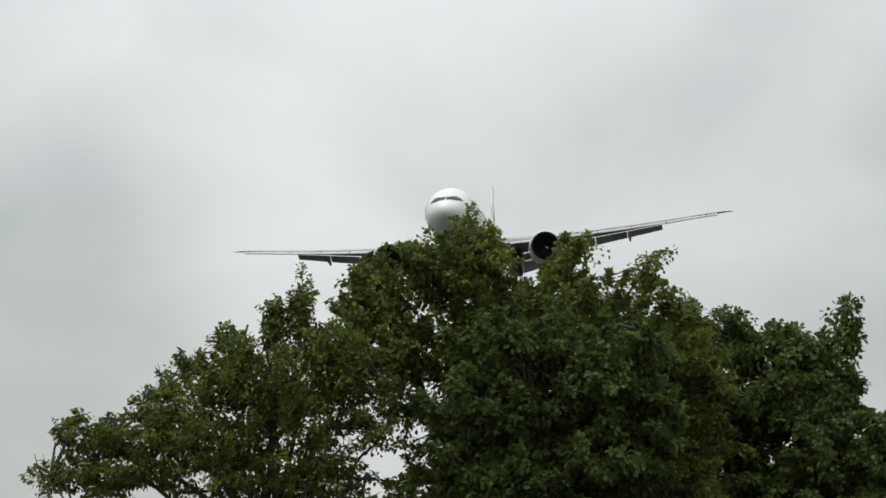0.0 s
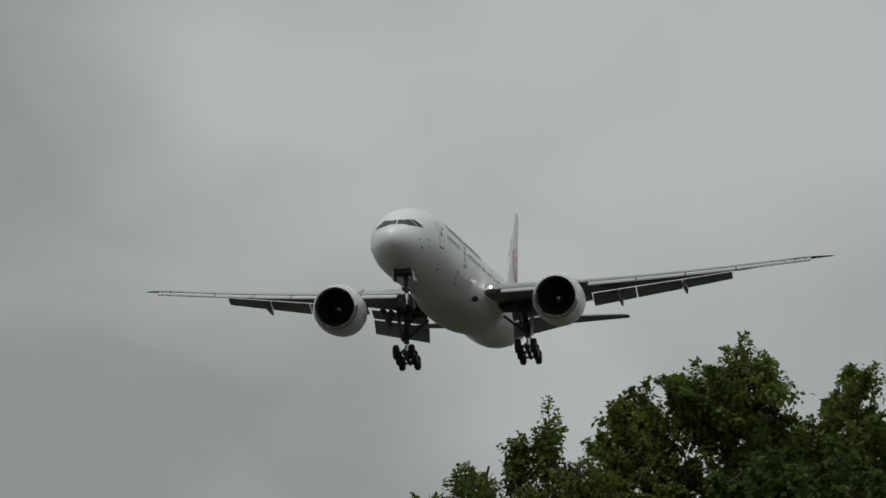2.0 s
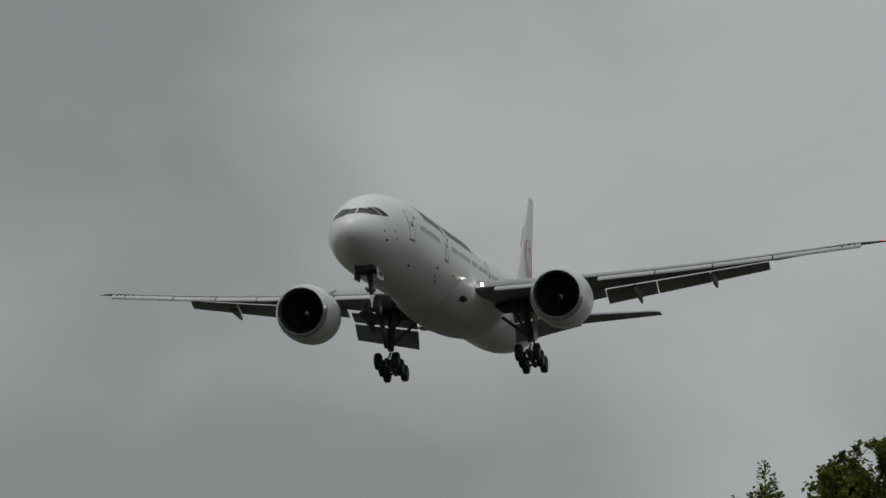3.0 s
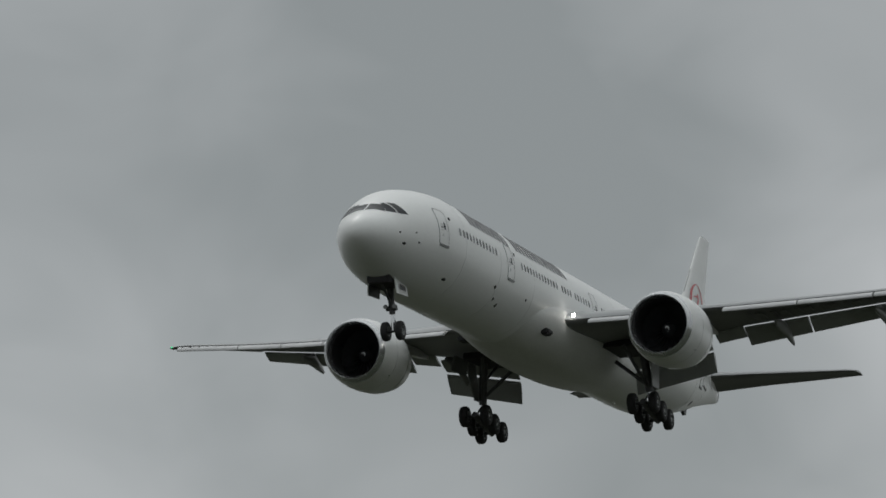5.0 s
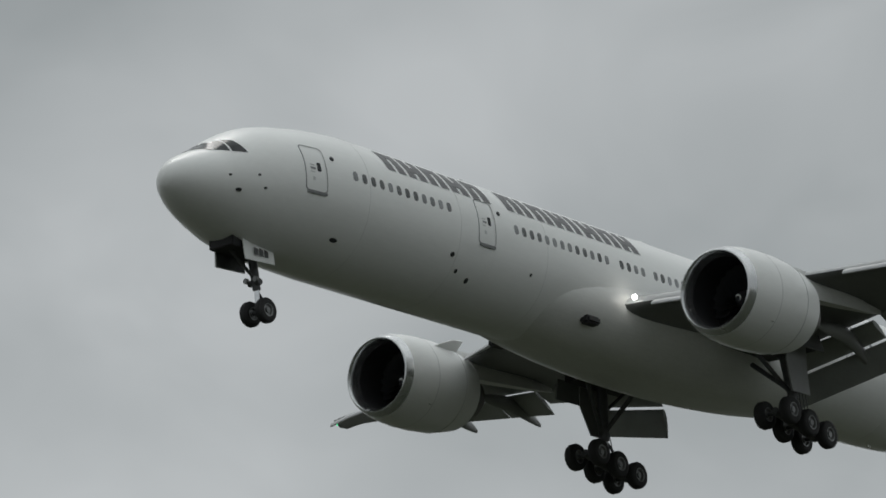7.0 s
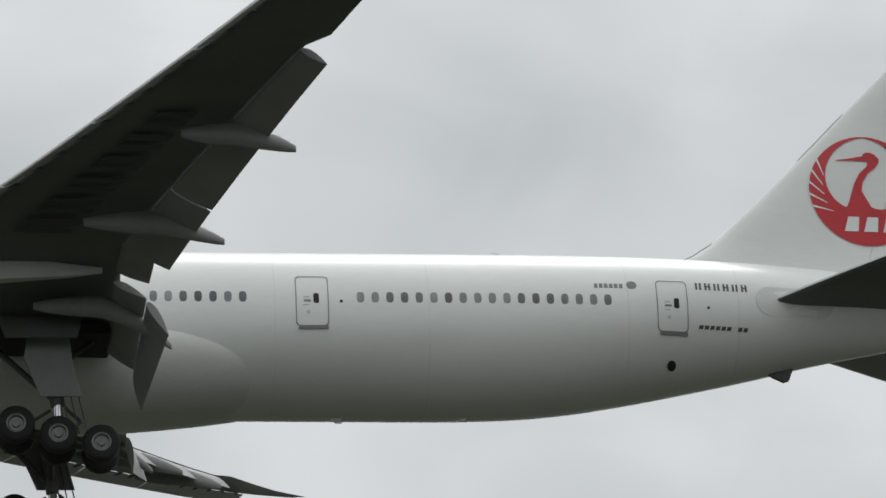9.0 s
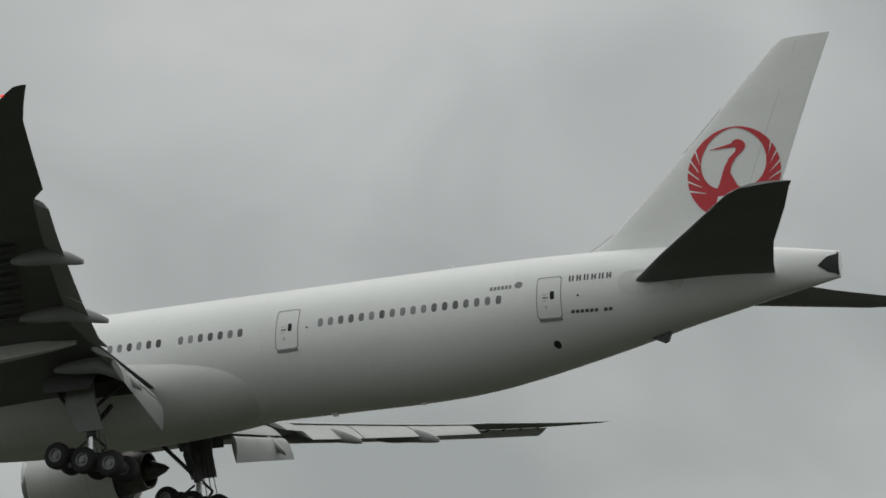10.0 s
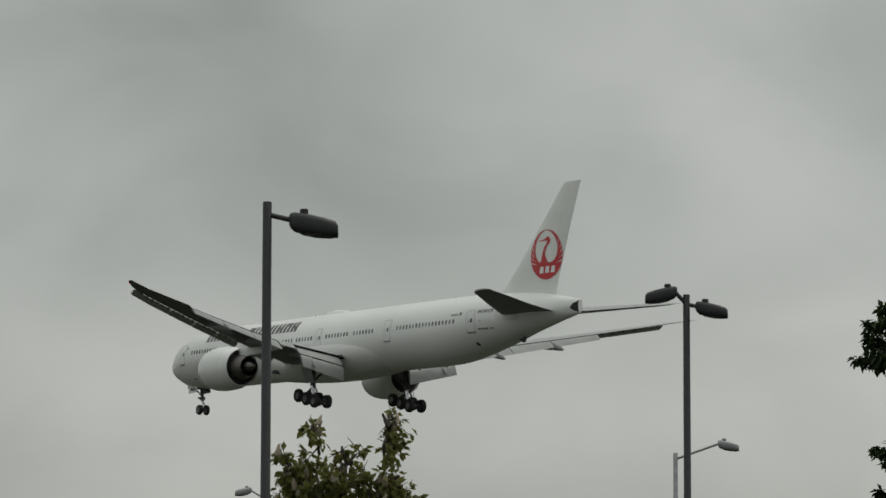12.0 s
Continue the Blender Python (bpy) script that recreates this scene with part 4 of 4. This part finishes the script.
part("tail_cone_rim", bm, M_LINE, airliner, smooth=False)

# ---------------------------------------------------------------- trees


def polar(az, dist, el=0.0):
    a = radians(az)
    return Vector((math.cos(a) * dist, math.sin(a) * dist, 1.6 + dist * math.tan(radians(el))))


def make_tree(name, label, base, face, blobs, leaf, leaf_len, n_clumps, per_clump, trunk_r, seed, clump_r=(0.35, 0.75), candles=0, droop=0.5, narrow=0.36, sink=0.0, candle_r=1.0):
    """Trunk, limbs and leafy crown. blobs: (across, height, depth shift, rx, rz, ry[, fullness]), across being square to the direction face."""
    blobs = [(b[0], b[1] - sink, *b[2:]) for b in blobs]
    rng = np.random.default_rng(seed)
    ob = thing(name, label, "tree", m=Matrix.Translation((base[0], base[1], 0.0)))
    a = radians(face)
    across, deep = np.array((math.sin(a), -math.cos(a), 0.0)), np.array((math.cos(a), math.sin(a), 0.0))
    vol = np.array([b[3] * b[4] * b[5] * (b[6] if len(b) > 6 else 1.0) for b in blobs])
    tips = []
    for i in rng.choice(len(blobs), n_clumps, p=vol**0.75 / (vol**0.75).sum()):
        c = blobs[i]
        d = rng.normal(size=3)
        d /= np.linalg.norm(d)
        r = rng.random() ** 0.30 * (1.0 + rng.normal() * 0.07)
        p = across * (c[0] + d[0] * r * c[3]) + deep * (c[2] + d[1] * r * c[5])
        tips.append((p[0], p[1], c[1] + d[2] * r * c[4]))
    tips = np.array(tips)
    low = min(b[1] - b[4] for b in blobs)
    # limbs reach from the trunk to the middle of every blob, twigs from the limbs to every clump
    bm = bmesh.new()
    top = max(b[1] for b in blobs)
    fork = max(1.4, low * 0.75)
    spine = [Vector((0, 0, -0.1)), Vector((0.05, 0.03, fork * 0.5)), Vector((0.0, 0.08, fork))]
    for i in range(2):
        tube(bm, spine[i], spine[i + 1], trunk_r * (1.15 - 0.2 * i), trunk_r * (0.95 - 0.2 * i), 12, cap=False)
    part("trunk", bm, M_BARK, ob, "rough brown trunk")
    nodes = []
    for b in blobs:
        end = Vector(across * b[0] + deep * b[2]) + Vector((0, 0, b[1] + b[4] * 0.35))
        bm = bmesh.new()
        prev, pr = spine[2], trunk_r * 0.62
        for k in range(1, 6):
            s = k / 5
            p = spine[2].lerp(end, s) + Vector(rng.normal(size=3) * 0.16 * (1 - s * 0.5)) + Vector((0, 0, 0.35 * math.sin(math.pi * s)))
            r = trunk_r * (0.62 - 0.50 * s)
            tube(bm, prev, p, pr, r, 8, cap=False)
            nodes.append((np.array(p), r))
            prev, pr = p, r
        part("limb", bm, M_BARK, ob)
    npos = np.array([n[0] for n in nodes])
    verts, faces = [], []

    def stick(p, q, r0, r1):
        d = q - p
        u = np.cross(d, (0.3, 0.2, 1.0))
        u /= np.linalg.norm(u) + 1e-9
        v = np.cross(d, u)
        v /= np.linalg.norm(v) + 1e-9
        k = len(verts)
        for c, r in ((p, r0), (q, r1)):
            for i in range(4):
                verts.append(c + (u * math.cos(i * 1.5708) + v * math.sin(i * 1.5708)) * r)
        for i in range(4):
            j = (i + 1) % 4
            faces.append((k + i, k + j, k + 4 + j, k + 4 + i))
    for tp in tips:
        i = np.argmin(((npos - tp) ** 2).sum(1) + np.where(npos[:, 2] > tp[2] + 0.2, 2.0, 0.0))
        p = npos[i]
        mid = (p + tp) / 2 + rng.normal(size=3) * 0.08 + np.array((0, 0, 0.1))
        stick(p, mid, 0.035, 0.022)
        stick(mid, tp * 0.94 + mid * 0.06, 0.02, 0.006)
        for _ in range(3):
            q = tp + rng.normal(size=3) * 0.13
            stick(mid * 0.4 + tp * 0.6, q, 0.012, 0.004)
    me = mesh_from("branchwork", verts, faces, M_BARK)
    part_data("branchwork", me, ob, "fine bare branchwork", "stuff")
    # leaves: pointed folded blades
    count = n_clumps * per_clump
    ci = np.repeat(np.arange(n_clumps), per_clump)
    rad = rng.uniform(*clump_r, n_clumps)[ci]
    heart = tips.mean(0) - np.array((0, 0, 1.5))
    spray = (tips - heart) / (np.linalg.norm(tips - heart, axis=1)[:, None] + 1e-6) + rng.normal(size=(n_clumps, 3)) * 0.55
    spray /= np.linalg.norm(spray, axis=1)[:, None]
    off = rng.normal(size=(count, 3))
    off /= np.linalg.norm(off, axis=1)[:, None]
    off *= (rng.random(count) ** 0.6 * rad)[:, None] * np.array((1, 1, 0.7))
    run = rng.uniform(-1.0, 1.0, count)
    off = off * (0.72 - 0.42 * run)[:, None] + spray[ci] * (run * rad * 1.15)[:, None]
    pos = tips[ci] + off
    way = off / (np.linalg.norm(off, axis=1)[:, None] + 1e-6) * 0.9 + rng.normal(size=(count, 3)) * 0.55 + np.array((0.0, 0.25, -droop))
    way /= np.linalg.norm(way, axis=1)[:, None]
    up = rng.normal(size=(count, 3)) * 0.45 + np.array((0, 0, 1.0))
    sidev = np.cross(way, up)
    sidev /= np.linalg.norm(sidev, axis=1)[:, None] + 1e-6
    nrm = np.cross(sidev, way)
    ln = (leaf_len * rng.uniform(0.65, 1.25, count))[:, None]
    wd = ln * narrow
    v0 = pos
    v1 = pos + way * ln * 0.5 + sidev * wd + nrm * ln * 0.06
    v2 = pos + way * ln - nrm * ln * 0.12
    v3 = pos + way * ln * 0.5 - sidev * wd + nrm * ln * 0.06
    allv = np.stack([v0, v1, v2, v3], 1).reshape(-1, 3)
    idx = np.arange(count) * 4
    tri = np.concatenate([np.stack([idx, idx + 1, idx + 2], 1), np.stack([idx, idx + 2, idx + 3], 1)])
    me = bpy.data.meshes.new("crown")
    me.from_pydata(allv.tolist(), [], tri.tolist())
    me.materials.append(leaf)
    part_data("crown", me, ob, "dense uneven leafy crown", "stuff")
    # flower candles
    if candles:
        outer = tips[np.argsort(((tips - tips.mean(0)) ** 2 * np.array((1, 1, 1.5))).sum(1))[-candles * 2:]]
        for k in range(candles):
            p = outer[rng.integers(len(outer))] + rng.normal(size=3) * 0.09
            bm = bmesh.new()
            hgt = 0.17 + 0.09 * rng.random()
            lean = rng.normal(size=2) * 0.05
            rings = []
            for j, (s, r) in enumerate((s, r * candle_r) for s, r in ((0, 0.015), (0.08, 0.036), (0.3, 0.042), (0.6, 0.03), (0.85, 0.018), (1.0, 0.004))):
                rings.append([(p[0] + lean[0] * s + r * (1 + 0.3 * ((i + j) % 2)) * math.cos(i * 0.8976), p[1] + lean[1] * s + r * (1 + 0.3 * ((i + j) % 2)) * math.sin(i * 0.8976), p[2] - 0.05 + hgt * s) for i in range(7)])
            loft(bm, rings)
            part("flower_candle", bm, M_BLOSSOM, ob, smooth=False)
    return ob


D1 = 60.0
tree_main = make_tree("locust_tree", "bright green broadleaf tree with a wind-tossed open crown", polar(3.48, D1), 3.48,
                      [(-0.6, 9.4, 0, 0.4, 0.45, 0.5), (-0.5, 8.8, 0, 1.0, 0.9, 1.0), (1.45, 8.75, 0, 0.5, 0.55, 0.6), (-1.65, 8.85, 0.2, 0.75, 0.55, 0.9), (-2.75, 8.75, 0, 0.4, 0.4, 0.5), (-2.5, 8.2, 0, 0.7, 0.5, 0.7), (1.4, 8.0, 0, 1.2, 0.8, 1.1), (2.8, 8.35, -0.2, 0.7, 0.6, 0.8, 0.7), (3.6, 7.6, 0, 0.5, 0.5, 0.6, 0.6),
                       (-2.3, 7.2, -0.3, 1.0, 0.8, 1.1), (-0.6, 7.4, 0.2, 1.6, 0.9, 1.5), (1.8, 6.9, 0.2, 1.9, 1.0, 1.7), (3.4, 6.5, 0, 1.1, 1.0, 1.4), (-1.0, 6.1, 0.2, 1.5, 0.8, 1.5, 0.55), (2.4, 5.4, 0.6, 2.2, 1.2, 1.6, 0.5), (-1.4, 4.7, 0, 0.9, 0.7, 1.4, 0.3), (1.2, 4.3, 0, 1.6, 0.8, 2.0, 0.4), (2.8, 4.1, 0.6, 2.0, 0.9, 1.5, 0.4), (0.2, 3.6, 0, 2.2, 0.7, 1.8, 0.4), (0.35, 5.6, 0, 0.75, 1.1, 1.0, 0.9)],
                      M_LEAF_A, 0.10, 1000, 150, 0.14, 11, clump_r=(0.10, 0.38), sink=0.62)
tree_left = make_tree("ash_tree", "olive green broadleaf tree with thin twiggy crown", polar(7.85, D1 - 1.5), 7.85,
                      [(0.55, 7.85, 0, 0.2, 0.5, 0.3, 5.0), (0.05, 7.6, 0, 0.2, 0.35, 0.3, 5.0), (-0.6, 7.15, 0, 0.6, 0.35, 0.6), (0.9, 7.1, 0, 0.8, 0.5, 0.8), (-1.4, 6.5, 0, 0.8, 0.45, 0.8), (0.2, 6.4, 0, 1.5, 0.6, 1.3), (1.7, 6.4, 0, 0.8, 0.6, 0.9), (-2.2, 6.1, 0, 0.4, 0.3, 0.5), (-3.9, 5.55, 0, 0.35, 0.3, 0.4),
                       (-2.9, 5.45, 0, 1.1, 0.45, 1.0), (-1.2, 5.6, 0.1, 1.5, 0.6, 1.4), (1.2, 5.5, 0, 1.2, 0.6, 1.4, 0.6), (-2.9, 4.8, 0, 1.3, 0.5, 1.1, 0.6), (-0.6, 4.7, 0, 1.8, 0.6, 1.5, 0.6), (1.4, 4.5, 0, 1.2, 0.6, 1.2, 0.3), (-4.2, 4.7, 0, 0.4, 0.4, 0.5, 0.6)],
                      M_LEAF_A, 0.09, 620, 85, 0.11, 12, clump_r=(0.10, 0.36), sink=0.62)
tree_right = make_tree("maple_tree", "dark green dense broadleaf tree with upright tips", polar(-1.3, D1 + 3), -1.3,
                       [(-0.6, 7.5, 0, 0.5, 0.6, 0.7), (-1.35, 7.6, 0, 0.35, 0.6, 0.6), (-2.1, 7.4, 0, 0.6, 0.6, 0.7), (0.3, 7.1, 0, 0.6, 0.6, 0.8), (1.05, 7.0, 0, 0.45, 0.55, 0.8), (1.9, 7.65, 0, 0.05, 0.85, 0.15, 14.0), (1.85, 6.6, 0, 0.2, 0.6, 0.5, 1.5), (0.0, 6.3, 0, 1.9, 0.9, 1.7), (3.2, 5.3, 0.2, 0.8, 0.4, 1.1), (-1.4, 5.6, 0, 1.9, 1.1, 1.8), (1.4, 5.2, 0, 2.0, 1.0, 1.9), (4.0, 4.6, 0, 1.6, 0.7, 1.5), (0.8, 4.2, 0, 2.6, 0.9, 2.0), (-1.8, 4.4, 0, 1.6, 0.8, 1.6), (-3.0, 6.4, -4.8, 1.1, 0.8, 1.2), (-3.0, 5.3, -4.8, 1.8, 1.1, 1.5), (-4.3, 5.6, -4.8, 0.8, 0.8, 1.0), (-4.0, 4.4, -4.8, 1.5, 0.8, 1.4), (-5.0, 6.9, -4.8, 0.9, 0.7, 1.0), (-4.2, 7.2, -4.8, 0.8, 0.6, 1.0), (-5.2, 5.4, -4.8, 1.2, 1.2, 1.2), (-5.0, 4.2, -4.8, 1.5, 0.9, 1.3), (-2.4, 7.0, -4.8, 0.8, 0.6, 0.9)],
                       M_LEAF_B, 0.125, 1400, 140, 0.15, 13, clump_r=(0.13, 0.36), sink=0.55)
chestnut = make_tree("chestnut_tree", "large dark green chestnut tree dotted with pale flower candles", polar(133.8, 55.0), 133.8,
                     [(0.6, 8.75, 0, 0.8, 0.5, 1.0), (-0.9, 8.55, 0, 0.7, 0.55, 0.8), (0.2, 8.1, 0, 1.7, 1.0, 1.5), (-1.0, 7.4, 0, 1.5, 1.0, 1.5), (1.5, 7.1, 0, 1.5, 1.0, 1.4), (1.7, 8.0, 0, 0.9, 0.6, 1.0), (0, 6.3, 0, 2.8, 1.3, 2.4), (-0.1, 5.0, 0, 3.3, 1.4, 2.7), (0.1, 3.5, 0, 3.3, 1.3, 2.7), (-2.6, 5.9, 0, 0.7, 0.7, 1.0), (2.5, 5.4, 0, 0.7, 0.8, 1.0)],
                     M_LEAF_C, 0.16, 1350, 140, 0.26, 14, clump_r=(0.12, 0.29), candles=90, droop=0.8, narrow=0.25, sink=-0.1)
young = make_tree("young_chestnut_tree", "young yellow-green chestnut tree in blossom", polar(146.42, 60.0), 146.42,
                  [(0.95, 4.1, 0, 0.2, 0.45, 0.3), (-0.55, 4.05, 0, 0.16, 0.35, 0.3), (0.2, 3.75, 0, 0.55, 0.25, 0.4), (-0.9, 3.6, 0, 0.4, 0.25, 0.35), (0.0, 3.25, 0, 1.1, 0.4, 0.8, 0.8), (0.2, 2.5, 0, 1.2, 0.5, 0.9), (1.0, 3.0, 0, 0.3, 0.35, 0.5), (-0.9, 2.8, 0, 0.35, 0.35, 0.5)],
                  M_LEAF_D, 0.16, 150, 34, 0.08, 15, clump_r=(0.08, 0.22), candles=130, droop=0.6, narrow=0.3, sink=-0.15, candle_r=1.1)

# a bare dead branch beside the left tree's foot
bare = thing("dead_sapling", "thin bare grey dead sapling beside the leafy trees", "sapling", m=Matrix.Translation(polar(11.2, 57.5) - Vector((0, 0, 1.85))))
bm = bmesh.new()
tube(bm, (0, 0, -0.1), (0.02, -0.05, 2.6), 0.05, 0.035, 8)
tube(bm, (0.02, -0.05, 2.6), (0.0, 0.55, 4.2), 0.035, 0.02, 8)
part("stem", bm, M_BARK, bare, "thin bare stem")
for q0, q1, r in (((0.0, 0.35, 3.62), (0.0, 1.05, 4.45), 0.022), ((0.0, 0.55, 4.2), (0.02, 0.62, 4.85), 0.016), ((0.0, 0.8, 4.15), (0.0, 0.95, 4.7), 0.012), ((0.0, 0.2, 3.2), (0.0, -0.35, 4.0), 0.016), ((0.0, 1.05, 4.45), (0.0, 1.12, 4.72), 0.014)):
    bm = bmesh.new()
    tube(bm, q0, q1, r, r * 0.4, 6)
    part("twig", bm, M_BARK, bare)

# ---------------------------------------------------------------- street lamps


def lamp_head(parent, root, way, long_, mat, drop=0.0):
    """A tapered luminaire body with a bowl below, from root along the horizontal direction way."""
    way = Vector(way).normalized()
    sv = Vector((-way.y, way.x, 0))
    bm = bmesh.new()
    rings = []
    for s, w, zt, zb in ((0.0, 0.06, 0.08, -0.08), (0.03, 0.12, 0.13, -0.13), (0.12, 0.15, 0.15, -0.19), (0.35, 0.17, 0.15, -0.22), (0.7, 0.18, 0.12, -0.22), (0.93, 0.16, 0.08, -0.21), (0.99, 0.14, 0.02, -0.20), (1.0, 0.11, -0.08, -0.18)):
        c = Vector(root) + way * long_ * s + Vector((0, 0, -drop * s))
        k = long_ / 0.85
        rings.append([c + sv * (w * k * math.copysign(abs(math.cos(a)) ** 0.6, math.cos(a))) + Vector((0, 0, ((zt + zb) / 2 + (zt - zb) / 2 * math.copysign(abs(math.sin(a)) ** 0.6, math.sin(a))) * k)) for a in [2 * math.pi * i / 20 for i in range(20)]])
    loft(bm, rings)
    h = part("lamp_head", bm, mat, parent, "dark tapered lamp head")
    bm = bmesh.new()
    rings = []
    for s, w, zb in ((0.2, 0.06, -0.2), (0.28, 0.12, -0.23), (0.55, 0.14, -0.25), (0.85, 0.12, -0.23), (0.93, 0.05, -0.21)):
        c = Vector(root) + way * long_ * s + Vector((0, 0, -drop * s))
        k = long_ / 0.85
        rings.append([c + sv * (w * k * math.cos(a)) + Vector((0, 0, (zb + 0.05 + 0.05 * math.sin(a)) * k)) for a in [2 * math.pi * i / 14 for i in range(14)]])
    loft(bm, rings)
    part("lamp_bowl", bm, M_DIFF, h, "grey translucent bowl")
    bm = bmesh.new()
    c = Vector(root) + way * long_ * 0.30
    box(bm, c.x - 0.06, c.x + 0.06, c.y - 0.06, c.y + 0.06, c.z + 0.1 * long_ / 0.85, c.z + 0.2 * long_ / 0.85, 0.015)
    part("photocell", bm, mat, h)
    return h


def street_lamp(label, az, dist, el, radius, heads, mat, arm=0.3, long_=0.85, rise=-0.1, tilt=0.0, lean=0.0, group="dark road lamps"):
    top = polar(az, dist, el)
    ob = thing("street_lamp", label, "street lamp", group, Matrix.Translation((top.x, top.y, 0)))
    a = radians(az)
    right = Vector((math.sin(a), -math.cos(a), 0))
    bm = bmesh.new()
    h = top.z
    spun(bm, [(-0.3, radius * 1.5), (1.3, radius * 1.5), (1.35, radius * 1.05), (h - 0.02, radius * 0.92), (h, radius * 0.8), (h, 0.001)], 20, axis="z")
    part("post", bm, mat, ob, "round post")
    for s in heads:
        way = (right * s + Vector((math.cos(a), math.sin(a), 0)) * lean).normalized()
        r0 = Vector((0, 0, h - 0.22))
        root = r0 + way * arm + Vector((0, 0, rise - tilt * s))
        bm = bmesh.new()
        tube(bm, r0, root + way * 0.06, 0.045, n=10)
        part("arm", bm, mat, ob, "short bracket arm")
        lamp_head(ob, root, way, long_, mat, 0.1)
    return ob


street_lamp("tall dark grey street lamp with one head", 147.66, 58.0, 6.57, 0.085, (1,), M_POST, arm=0.38)
street_lamp("tall dark grey street lamp with two heads", 140.51, 75.0, 5.0, 0.082, (1, -1), M_POST, arm=0.2, long_=0.72, rise=0.12, tilt=0.17)
street_lamp("galvanised street lamp with a long raised arm", 140.71, 120.0, 2.32, 0.085, (1,), M_GALV, arm=1.5, long_=0.75, rise=0.55, group="galvanised road lamps")
street_lamp("galvanised street lamp with a long raised arm", 147.72, 170.0, 1.64, 0.09, (-1,), M_GALV, arm=0.5, long_=0.85, rise=0.35, group="galvanised road lamps")
street_lamp("small galvanised lamp before the chestnut tree", 136.8, 48.0, 3.43, 0.05, (-1,), M_GALV, arm=0.05, long_=0.25, rise=0.1, group="galvanised road lamps")


# ---------------------------------------------------------------- what moves
def motions():
    for tree, phase, size in ((tree_main, 0.0, 0.5), (tree_left, 1.1, 0.6), (tree_right, 2.0, 0.4), (chestnut, 0.6, 0.3), (young, 1.7, 0.5)):
        p = tree.matrix_basis.translation.copy()
        walk(tree, [(0.5 * k, pose(p.x, p.y, p.z, size * math.sin(1.9 * 0.5 * k + phase), 0.6 * size * math.sin(2.7 * 0.5 * k + phase), 0)) for k in range(25)])
    walk(airliner, [(t, pose(x, y, z, rx, ry, rz)) for t, x, y, z, rx, ry, rz in PLANE_ROWS])


motions()
